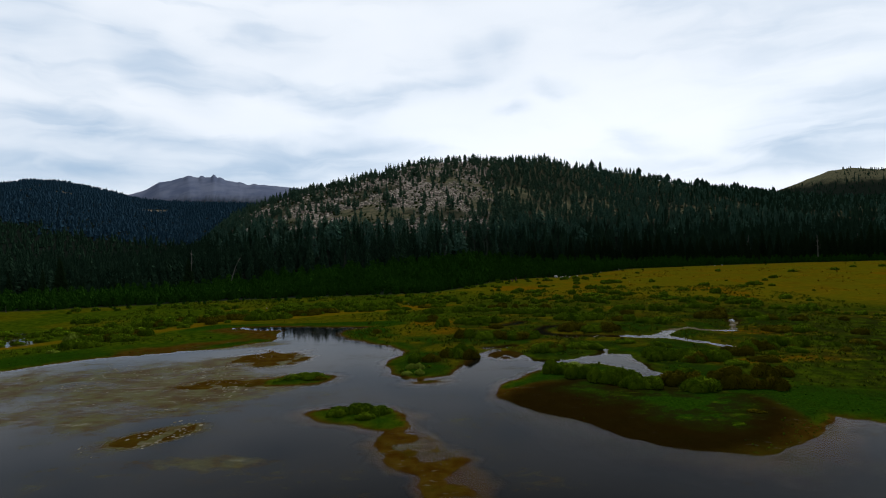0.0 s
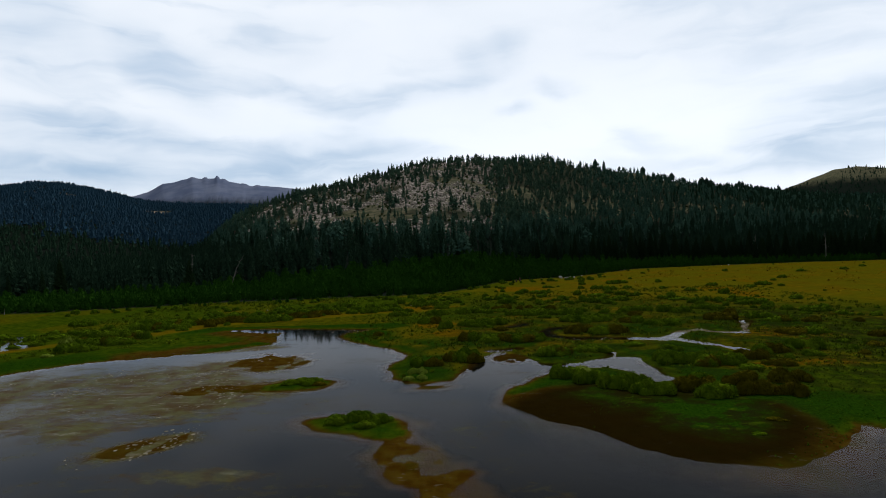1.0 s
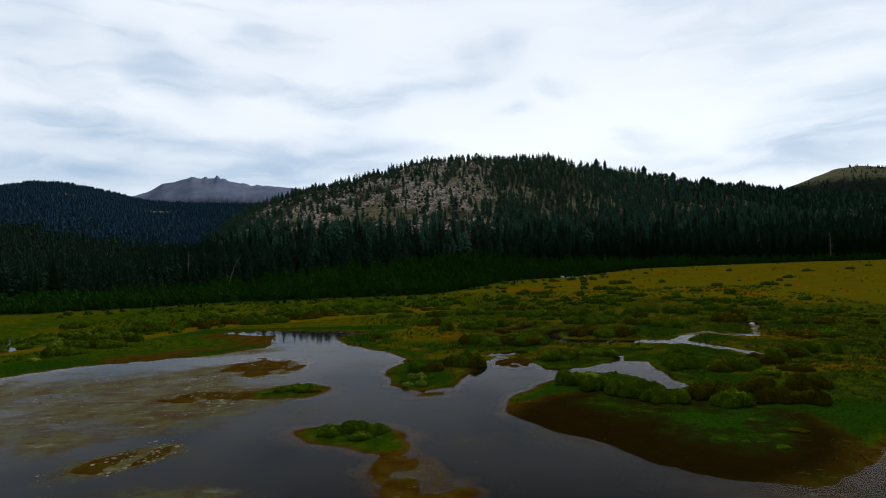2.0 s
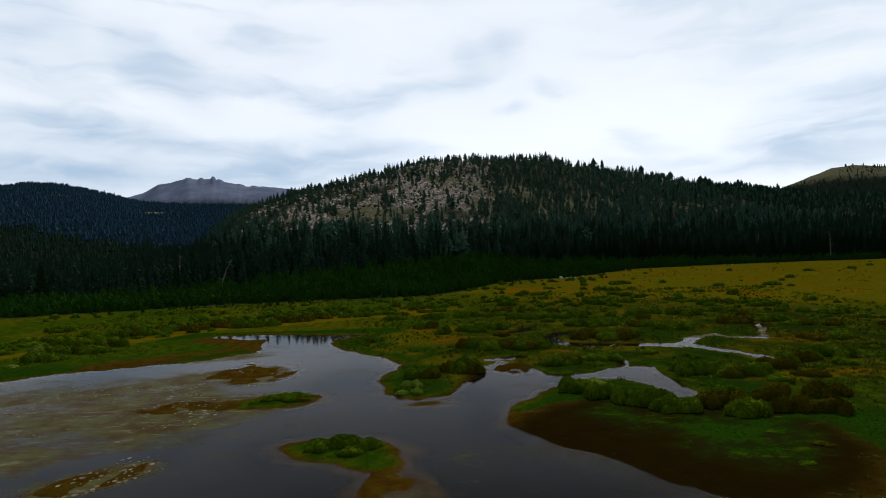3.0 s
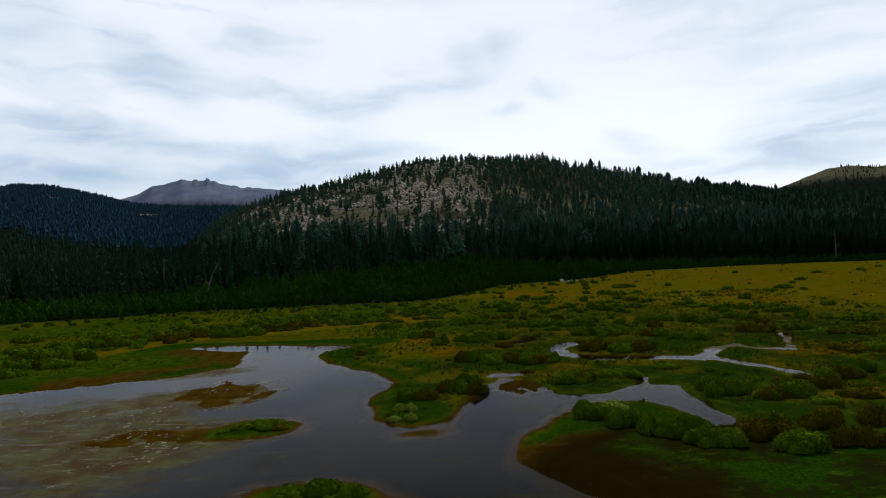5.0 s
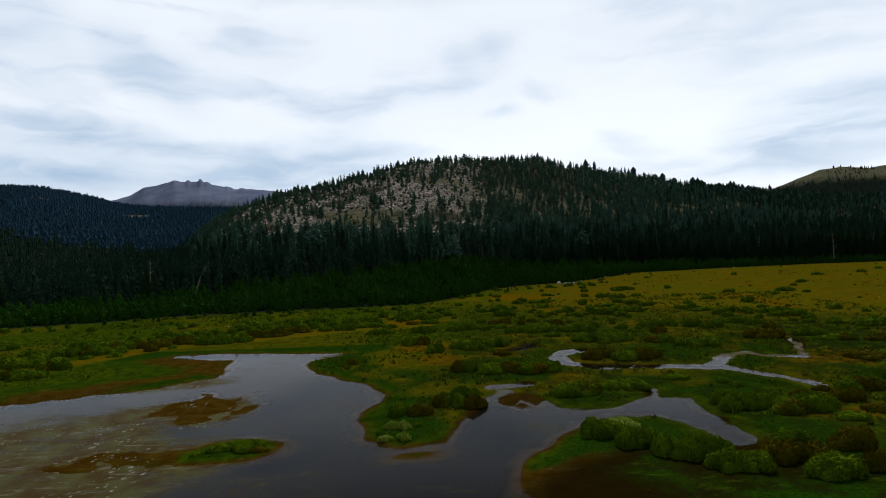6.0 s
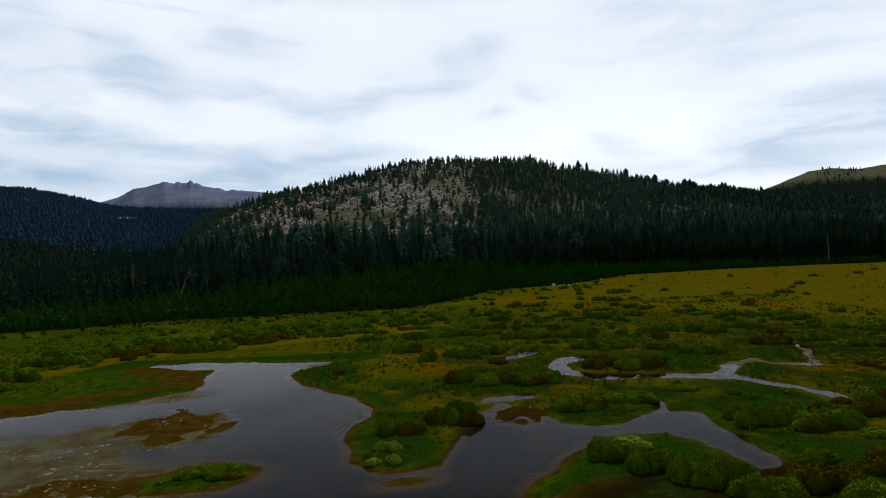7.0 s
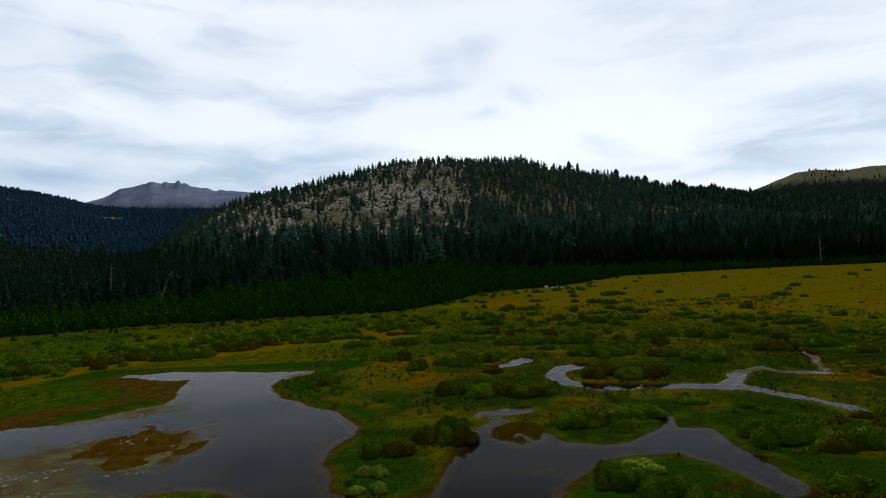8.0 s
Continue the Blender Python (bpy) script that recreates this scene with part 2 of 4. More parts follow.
def hills(x, y):
    """Heights of the ground round the marsh and which hill it belongs to."""
    r = np.maximum(y - 24.0, 1.0)
    u = x / r
    edge = edge_y(x) - 24
    s, R = np.interp(u, HILL_U, HILL_S), np.interp(u, HILL_U, HILL_R)
    foot = np.minimum(edge + 8, 0.75 * R)
    main = rise(r, foot, R, np.maximum(24 + s * R, 0)) * smooth(-0.6, -0.42, u)
    left = rise(r, np.interp(u, (-1, -0.3), (480, 700)), 1500.0, 24 + np.interp(u, LEFT_U, LEFT_S) * 1500.0)
    peak = rise(r, 1700.0, 3000.0, 24 + np.interp(u, PEAK_U, PEAK_S) * 3000.0)
    for at, high, wide in ((-0.487, 11, 0.0045), (-0.463, 15, 0.0040), (-0.450, 7, 0.006), (-0.41, 8, 0.007), (-0.385, 6, 0.006), (-0.512, 6, 0.008)):
        peak = peak + high * np.exp(-((u - at) / wide) ** 4) * smooth(2700, 2950, r)
    bald = rise(r, 1050.0, 2200.0, 24 + np.interp(u, BALD_U, BALD_S) * 2200.0)
    stack = np.stack([main, left * (u < -0.2), peak * (u < 0), bald * (u > 0.3)])
    return stack.max(0), stack.argmax(0)


def ground_height(x, y):
    x, y = np.asarray(x, float), np.asarray(y, float)
    h, which = hills(x, y)
    far = np.hypot(x, y - 40)
    h = h + smooth(20, 60, h) * 3.0 * fractal(x, y, 45, 4, 21) + smooth(250, 300, h) * 6 * fractal(x, y, 130, 4, 23)
    z = h + 0.7 * smooth(150, 330, far) + 0.15 * fractal(x, y, 14, 3, 2)
    near = (np.abs(x) < 200) & (y < 220) & (y > -70)
    d = np.full(x.shape, 100.0)
    d[near] = shore(x[near], y[near])
    shelf = 0.075 * smooth(78, 66, y) * smooth(2, 12, x) * smooth(60, 44, x) * (d < 0)
    low = np.clip((0.10 - shelf) * d, -1.1, 0.30 + 0.012 * np.maximum(d, 0))
    low = np.where(d > 0, low + np.clip(d * 0.5, 0, 1) * (0.10 * fractal(x, y, 4.0, 3, 8) + 0.09 * fractal(x, y, 1.6, 2, 10)), low)
    m = np.zeros(x.shape)
    wet = near & (d < 0.5)
    m[wet] = mats(x[wet], y[wet])
    bank = -0.45 + 0.455 * m + 0.07 * m * fractal(x, y, 3.0, 4, 9)
    low = np.where((d < 0.3) & (m > 0.05), np.maximum(low, np.minimum(bank, 0.04)), low)
    return z * smooth(2, 40, d) + low * (1 - smooth(2, 40, d)) if np.ndim(z) else float(z), d, m, which


# ---- materials ----
def material(name, build, rough=0.9, spec=0.3):
    mat = bpy.data.materials.new(name)
    mat.use_nodes = True
    kit = node_kit(mat.node_tree)
    add, join, put, m, mix, ramp, fbm = kit
    bsdf = add("ShaderNodeBsdfPrincipled")
    bsdf.inputs["Roughness"].default_value = rough
    bsdf.inputs["Specular IOR Level"].default_value = spec
    out = add("ShaderNodeOutputMaterial")
    join(bsdf.outputs[0], out.inputs[0])
    build(kit, bsdf)
    return mat


def bump(kit, bsdf, height, strength=0.5, distance=0.1):
    add, join, put = kit[:3]
    n = add("ShaderNodeBump")
    n.inputs["Strength"].default_value, n.inputs["Distance"].default_value = strength, distance
    join(height, n.inputs["Height"])
    join(n.outputs[0], bsdf.inputs["Normal"])


def ground_look(kit, bsdf):
    add, join, put, m, mix, ramp, fbm = kit
    pos = add("ShaderNodeNewGeometry").outputs["Position"]
    zone, extra = add("ShaderNodeAttribute", attr="zone"), add("ShaderNodeAttribute", attr="extra")
    zs, es = add("ShaderNodeSeparateColor"), add("ShaderNodeSeparateColor")
    join(zone.outputs["Color"], zs.inputs[0]), join(extra.outputs["Color"], es.inputs[0])
    mud, gold, forest = zs.outputs
    rock, bare, lush = es.outputs
    zone_peat = extra.outputs["Alpha"]
    n1, n2, n3 = fbm(pos, 0.09, 5), fbm(pos, 0.5, 5, 0.6), fbm(pos, 2.6, 4, 0.65)
    grass = mix(ramp(n2, 0.38, 0.62), rgb(0.016, 0.034, 0.001), rgb(0.041, 0.061, 0.002))
    grass = mix(lush, grass, mix(ramp(n3, 0.3, 0.7), rgb(0.005, 0.021, 0.001), rgb(0.017, 0.048, 0.002)))
    dry = mix(ramp(n2, 0.3, 0.7), rgb(0.0900, 0.0528, 0.0012), rgb(0.1290, 0.0870, 0.0024))
    along = add("ShaderNodeMapping")
    along.inputs["Scale"].default_value = (0.35, 1.0, 1.0)
    join(pos, along.inputs[0])
    dry = mix(m("MULTIPLY", ramp(fbm(along.outputs[0], 0.22, 6, 0.68, 0.4), 0.45, 0.62), 0.75), dry, rgb(0.082, 0.046, 0.002))
    dry = mix(m("MULTIPLY", ramp(fbm(pos, 0.03, 5, 0.6, 0.6), 0.42, 0.62), 0.8), dry, rgb(0.075, 0.074, 0.002))
    dry = mix(ramp(n1, 0.35, 0.65), dry, rgb(0.0810, 0.0720, 0.0024))
    dry = mix(m("MULTIPLY", ramp(gold, 0.82, 1.0), m("ADD", 0.35, n2)), dry, rgb(0.105, 0.058, 0.001))
    soil = mix(ramp(n2, 0.3, 0.7), rgb(0.036, 0.016, 0.0012), rgb(0.056, 0.034, 0.0040))
    soil = mix(m("MULTIPLY", ramp(n3, 0.50, 0.72), 0.3), soil, rgb(0.0211, 0.0299, 0.0028))
    soil = mix(m("MULTIPLY", ramp(n1, 0.5, 0.7), 0.5), soil, rgb(0.0175, 0.0263, 0.0014))
    soil = mix(m("MULTIPLY", ramp(fbm(along.outputs[0], 1.6, 5, 0.7), 0.60, 0.68), 0.55), soil, rgb(0.13, 0.12, 0.085))
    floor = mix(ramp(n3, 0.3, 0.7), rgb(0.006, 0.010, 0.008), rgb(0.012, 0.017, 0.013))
    cracks = fbm(pos, 0.55, 6, 0.75)
    stone = mix(ramp(cracks, 0.47, 0.58), rgb(0.034, 0.040, 0.026), rgb(0.37, 0.33, 0.29))
    stone = mix(m("MULTIPLY", ramp(fbm(pos, 0.10, 5, 0.65), 0.5, 0.6), 0.6), stone, rgb(0.085, 0.085, 0.045))
    slope = mix(ramp(fbm(pos, 0.12, 5, 0.65), 0.35, 0.65), rgb(0.042, 0.052, 0.030), rgb(0.125, 0.115, 0.072))
    # rock of the far peak, with blue haze put into its colour
    hazy_peak = mix(ramp(fbm(pos, 0.008, 7, 0.6), 0.35, 0.65), rgb(0.1020, 0.1296, 0.2100), rgb(0.1500, 0.1776, 0.2580))
    c = mix(m("MULTIPLY", gold, m("ADD", 0.6, n2)), grass, dry)
    # dark wet peat, its colour deepened for shade between the bushes
    peat_and_shade = m("MULTIPLY", zone_peat, ramp(fbm(pos, 0.33, 5, 0.65), 0.40, 0.57))
    c = mix(peat_and_shade, c, rgb(0.012, 0.014, 0.003))
    swale = m("MULTIPLY", ramp(fbm(along.outputs[0], 0.5, 7, 0.72, 0.5), 0.50, 0.60), m("ADD", 0.25, m("MULTIPLY", zone_peat, 0.5)))
    c = mix(swale, c, rgb(0.010, 0.017, 0.001))
    fresh = m("MULTIPLY", ramp(fbm(along.outputs[0], 0.8, 6, 0.72, 0.3), 0.56, 0.66), m("ADD", 0.1, m("MULTIPLY", zone_peat, 0.6)))
    c = mix(fresh, c, rgb(0.050, 0.085, 0.003))
    c = mix(mud, c, mix(zone_peat, soil, rgb(0.009, 0.006, 0.0010)))
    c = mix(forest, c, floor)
    c = mix(bare, c, slope)
    c = mix(rock, c, stone)
    c = mix(zone.outputs["Alpha"], c, hazy_peak)
    put(bsdf.inputs["Base Color"], c)
    bump(kit, bsdf, m("ADD", n2, m("MULTIPLY", n3, 0.6)), 0.7, 0.25)


def foliage_look(dark, light, island=False, grain=1.5, share=0.65):
    def build(kit, bsdf):
        add, join, put, m, mix, ramp, fbm = kit
        pos = add("ShaderNodeNewGeometry")
        which = pos.outputs["Random Per Island"]
        if not island:
            which = m("ADD", m("MULTIPLY", which, 0.5), m("MULTIPLY", add("ShaderNodeObjectInfo").outputs["Random"], 0.5))
        n = fbm(pos.outputs["Position"], grain, 3, 0.6)
        f = m("ADD", m("MULTIPLY", which, share), m("MULTIPLY", ramp(n, 0.3, 0.7), 1.0 - share))
        put(bsdf.inputs["Base Color"], mix(f, rgb(*dark), rgb(*light)))
    return build


def bark_look(dark, light, island=False):
    def build(kit, bsdf):
        add, join, put, m, mix, ramp, fbm = kit
        geo = add("ShaderNodeNewGeometry")
        n = fbm(geo.outputs["Position"], 3.0, 5, 0.65)
        f = ramp(n, 0.3, 0.7)
        if island:
            f = m("ADD", m("MULTIPLY", f, 0.3), m("MULTIPLY", geo.outputs["Random Per Island"], 0.7))
        put(bsdf.inputs["Base Color"], mix(f, rgb(*dark), rgb(*light)))
        bump(kit, bsdf, n, 0.6, 0.05)
    return build


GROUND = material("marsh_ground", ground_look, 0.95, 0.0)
NEEDLES = material("conifer_needles", foliage_look((0.0068, 0.0179, 0.0074), (0.0186, 0.0386, 0.0149)), 0.9, 0.0)
NEEDLES_MANY = material("conifer_needles_slope", foliage_look((0.0088, 0.026, 0.016), (0.029, 0.06, 0.034), True, 0.13, 0.3), 0.9, 0.0)
# these four needle colours have the haze of distance mixed in, bluer and paler
NEEDLES_HAZE_FAR = material("conifer_needles_ridge_haze", foliage_look((0.019, 0.049, 0.076), (0.026, 0.062, 0.095), True, 0.02, 0.12), 0.9, 0.0)
NEEDLES_HAZE_MID = material("conifer_needles_middle_slope_haze", foliage_look((0.022, 0.064, 0.047), (0.078, 0.148, 0.1), True, 0.13, 0.3), 0.9, 0.0)
NEEDLES_HAZE_HILL = material("conifer_needles_hill_haze", foliage_look((0.024, 0.06, 0.042), (0.09, 0.15, 0.092), True, 0.13, 0.3), 0.9, 0.0)
RIDGE_NEEDLES_HAZE = material("ridge_pine_needles_haze", foliage_look((0.0216, 0.0520, 0.0364), (0.0540, 0.0975, 0.0676)), 0.9, 0.0)
YOUNG = material("young_pine_needles", foliage_look((0.0094, 0.0377, 0.0037), (0.0261, 0.0789, 0.0077)), 0.9, 0.0)
YOUNG_MANY = material("young_pine_needles_thicket", foliage_look((0.0094, 0.0391, 0.0037), (0.028, 0.0839, 0.0087), True, 0.05), 0.9, 0.0)
SCRUB = material("hillside_scrub_leaves", foliage_look((0.0177, 0.0368, 0.0107), (0.0486, 0.0714, 0.0212), True, 0.05), 0.9, 0.0)
WILLOW = material("willow_leaves", foliage_look((0.041, 0.092, 0.0027), (0.148, 0.222, 0.0085), False, 0.35, 0.4), 0.9, 0.0)
WILLOW_BROWN = material("autumn_willow_leaves", foliage_look((0.055, 0.05, 0.0022), (0.135, 0.12, 0.0062), False, 0.35, 0.4), 0.9, 0.0)
WILLOW_PALE = material("silvery_willow_leaves", foliage_look((0.15, 0.22, 0.02), (0.3, 0.37, 0.055), False, 0.5, 0.4), 0.9, 0.0)
WILLOW_MANY = material("willow_leaves_far", foliage_look((0.037, 0.088, 0.0025), (0.13, 0.205, 0.008), True, 0.08), 0.9, 0.0)
SEDGE = material("sedge_blades", foliage_look((0.018, 0.055, 0.0018), (0.055, 0.09, 0.004), True, 0.2), 0.9, 0.0)
TUSSOCK = material("tussock_blades", foliage_look((0.042, 0.078, 0.003), (0.122, 0.148, 0.0085), True, 0.12), 0.9, 0.0)
DRY_GRASS = material("dry_grass_blades", foliage_look((0.120, 0.085, 0.003), (0.250, 0.180, 0.008), True, 0.05), 0.9, 0.0)
BARK = material("pine_bark", bark_look((0.05, 0.035, 0.025), (0.12, 0.085, 0.06)), 0.95, 0.1)
# leaf colours darkened to paint the shade inside the bushes
SHADED_GROWTH = material("willow_shaded_inner_growth", foliage_look((0.022, 0.042, 0.0015), (0.06, 0.085, 0.0035), True, 5.0, 0.25), 0.9, 0.0)
SHADED_GROWTH_BROWN = material("autumn_willow_shaded_inner_growth", foliage_look((0.022, 0.018, 0.001), (0.055, 0.044, 0.003), True, 5.0, 0.25), 0.9, 0.0)
DEADWOOD = material("weathered_deadwood", bark_look((0.13, 0.12, 0.11), (0.25, 0.235, 0.215)), 0.9, 0.15)
GRANITE = material("granite", bark_look((0.14, 0.12, 0.10), (0.54, 0.47, 0.41), True), 0.9, 0.2)
DRIED_WEED = material("dried_weed", bark_look((0.06, 0.05, 0.025), (0.23, 0.215, 0.17), True), 0.9, 0.1)
PALE_STONE = material("bleached_stone", bark_look((0.34, 0.33, 0.31), (0.58, 0.57, 0.54)), 0.9, 0.2)


def make_water():
    mat = bpy.data.materials.new("marsh_water")
    mat.use_nodes = True
    kit = node_kit(mat.node_tree)
    add, join, put, m, mix, ramp, fbm = kit
    pos = add("ShaderNodeNewGeometry").outputs["Position"]
    depth = add("ShaderNodeAttribute", attr="depth").outputs["Fac"]
    murk = add("ShaderNodeBsdfDiffuse")
    murk.inputs[0].default_value = rgb(0.0025, 0.003, 0.003)
    clear = add("ShaderNodeBsdfTransparent")
    clear.inputs[0].default_value = rgb(0.80, 0.72, 0.55)
    body = add("ShaderNodeMixShader")
    put(body.inputs[0], ramp(depth, 0.01, 0.26))
    join(clear.outputs[0], body.inputs[1]), join(murk.outputs[0], body.inputs[2])
    gloss = add("ShaderNodeBsdfGlossy")
    gloss.inputs["Roughness"].default_value = 0.05
    gloss.inputs["Color"].default_value = rgb(0.97, 0.98, 1.0)
    fres = add("ShaderNodeFresnel")
    fres.inputs[0].default_value = 1.098
    # floating weed, broken into rafts and specks
    scum = add("ShaderNodeAttribute", attr="scum").outputs["Fac"]
    stretch = add("ShaderNodeMapping")
    stretch.inputs["Scale"].default_value = (0.55, 1.0, 1.0)
    join(pos, stretch.inputs[0])
    streak = add("ShaderNodeMapping")
    streak.inputs["Scale"].default_value = (0.22, 1.0, 1.0)
    streak.inputs["Rotation"].default_value = (0, 0, 0.3)
    join(pos, streak.inputs[0])
    raft = m("ADD", m("MULTIPLY", fbm(stretch.outputs[0], 0.13, 7, 0.62, 0.8), 0.62), m("MULTIPLY", fbm(stretch.outputs[0], 0.9, 6, 0.72, 0.5), 0.38))
    shallow = ramp(depth, 0.11, 0.0)
    cover = ramp(m("ADD", raft, m("ADD", m("MULTIPLY", scum, 0.28), m("MULTIPLY", shallow, m("ADD", 0.08, m("MULTIPLY", scum, 0.30))))), 0.52, 0.80)
    weed = add("ShaderNodeBsdfDiffuse")
    brown = mix(ramp(fbm(pos, 0.25, 6, 0.65), 0.38, 0.62), rgb(0.058, 0.036, 0.009), rgb(0.080, 0.078, 0.026))
    # pale weed, its long streaks also painting sky reflected in the gaps
    put(weed.inputs[0], mix(m("MULTIPLY", ramp(fbm(streak.outputs[0], 0.9, 7, 0.72, 0.6), 0.54, 0.70), m("MULTIPLY", scum, 0.55)), brown, rgb(0.26, 0.25, 0.21)))
    top = add("ShaderNodeMixShader")
    join(fres.outputs[0], top.inputs[0]), join(body.outputs[0], top.inputs[1]), join(gloss.outputs[0], top.inputs[2])
    out = add("ShaderNodeOutputMaterial")
    dressed = add("ShaderNodeMixShader")
    put(dressed.inputs[0], m("MULTIPLY", cover, 0.86))
    join(top.outputs[0], dressed.inputs[1]), join(weed.outputs[0], dressed.inputs[2])
    join(dressed.outputs[0], out.inputs[0])
    return mat


WATER = make_water()


# ---- mesh helpers ----
def mesh_of(name, verts, faces, mat, soft=False):
    """A mesh from arrays: vertices (n, 3) and triangles or quads (m, 3 or 4)."""
    verts, faces = np.asarray(verts, np.float32), np.asarray(faces, np.int32)
    me = bpy.data.meshes.new(name)
    k = faces.shape[1]
    me.vertices.add(len(verts)), me.loops.add(faces.size), me.polygons.add(len(faces))
    me.vertices.foreach_set("co", verts.ravel())
    me.loops.foreach_set("vertex_index", faces.ravel())
    me.polygons.foreach_set("loop_start", np.arange(0, faces.size, k, dtype=np.int32))
    me.polygons.foreach_set("use_smooth", np.full(len(faces), soft))
    me.update(calc_edges=True)
    me.materials.append(mat)
    return me


def part(name, me, parent, label=""):
    ob = new(name, me)
    ob.parent = parent
    return tagged(ob, label)


def again(model, m):
    """A copy of a thing at m, whose scale counts from the model's own unit size."""
    sx, sy, sz = model.scale
    return copy_thing(model, m @ Matrix.Diagonal((1 / sx, 1 / sy, 1 / sz, 1)))


def spread(shapes, xs, ys, zs, turns, wides, talls):
    """Many copies of the shapes joined into one pair of arrays."""
    allv, allf, base = [], [], 0
    pick = np.random.default_rng(len(xs)).integers(0, len(shapes), len(xs))
    for k, (v, f) in enumerate(shapes):
        sel = np.nonzero(pick == k)[0]
        if not len(sel):
            continue
        c, s = np.cos(turns[sel])[:, None], np.sin(turns[sel])[:, None]
        w, t = wides[sel][:, None], talls[sel][:, None]
        px = (v[None, :, 0] * c - v[None, :, 1] * s) * w + xs[sel][:, None]
        py = (v[None, :, 0] * s + v[None, :, 1] * c) * w + ys[sel][:, None]
        pz = v[None, :, 2] * t + zs[sel][:, None]
        allv.append(np.stack([px, py, pz], -1).reshape(-1, 3))
        allf.append((f[None] + (np.arange(len(sel)) * len(v))[:, None, None] + base).reshape(-1, f.shape[1]))
        base += len(sel) * len(v)
    return np.concatenate(allv), np.concatenate(allf)


def cone_trunk(h, r, sides=6, lean=0.0, turn=0.0):
    """A tapered trunk of unit-free size, three rings high."""
    v, f = [], []
    for k, (t, w) in enumerate(((-0.03, 1.25), (0.25, 0.85), (0.65, 0.5), (1.0, 0.08))):
        for i in range(sides):
            a = 2 * math.pi * i / sides
            v.append((r * w * math.cos(a) + lean * t * t * h * math.cos(turn), r * w * math.sin(a) + lean * t * t * h * math.sin(turn), t * h))
            if k:
                p, q = (k - 1) * sides, k * sides
                j = (i + 1) % sides
                f.append((p + i, p + j, q + j)), f.append((p + i, q + j, q + i))
    return np.array(v, float), np.array(f)


def conifer_crown(rng, whorls, fronds, bare=0.12, slim=0.17, ragged=0.3, broad=0.0):
    """Drooping folded boughs round a stem of height 1; slim: the radius at the foot; broad: 0 a spire, 1 a rounded pine."""
    v, f = [], []
    for k in range(whorls):
        t = bare + (1 - bare) * (k + rng.uniform(-0.3, 0.3)) / whorls
        w = (t - bare) / (1 - bare)
        spire = (1 - t) ** 0.8 * min(1.0, 0.6 + 2.5 * (t - bare))
        taper = (1 - broad) * spire + broad * math.sin(math.pi * min(1.0, max(0.0, 0.22 + 0.78 * w))) ** 0.7
        for i in range(fronds):
            a = 2 * math.pi * (i + rng.uniform(-0.35, 0.35) + 0.5 * (k % 2)) / fronds
            length = slim * (taper + 0.05) * rng.uniform(1 - ragged, 1 + ragged)
            half = length * rng.uniform(0.24, 0.42)
            c, s = math.cos(a), math.sin(a)
            drop = length * rng.uniform(0.15, 0.65) * (1 - 0.6 * broad)
            n = len(v)
            v += [(0.08 * length * c, 0.08 * length * s, t + 0.8 / whorls), (0.55 * length * c - half * s, 0.55 * length * s + half * c, t - drop - 0.12 * length),
                  (length * c, length * s, t - 0.7 * drop), (0.55 * length * c + half * s, 0.55 * length * s - half * c, t - drop - 0.12 * length)]
            f += [(n, n + 1, n + 2), (n, n + 2, n + 3)]
    n = len(v)
    v += [(0.012, 0, 0.93), (-0.006, 0.01, 0.93), (-0.006, -0.01, 0.93), (0, 0, 1.0)]
    f += [(n, n + 1, n + 3), (n + 1, n + 2, n + 3), (n + 2, n, n + 3)]
    return np.array(v, float), np.array(f)


def far_conifer(rng, tiers, sides, slim=0.16):
    """A coarse spire of ragged skirts for distant woods."""
    v, f = [], []
    for k in range(tiers):
        t0, t1 = 0.05 + 0.9 * k / tiers, min(1.0, 0.05 + 0.9 * (k + 1.7) / tiers)
        n = len(v)
        v.append((0, 0, t1))
        for i in range(sides):
            a = 2 * math.pi * (i + rng.uniform(-0.3, 0.3)) / sides
            w = slim * ((1 - t0) ** 0.8 + 0.03) * rng.uniform(0.6, 1.3)
            v.append((w * math.cos(a), w * math.sin(a), t0 + rng.uniform(-0.05, 0.04)))
            f.append((n, n + 1 + i, n + 1 + (i + 1) % sides))
    return np.array(v, float), np.array(f)


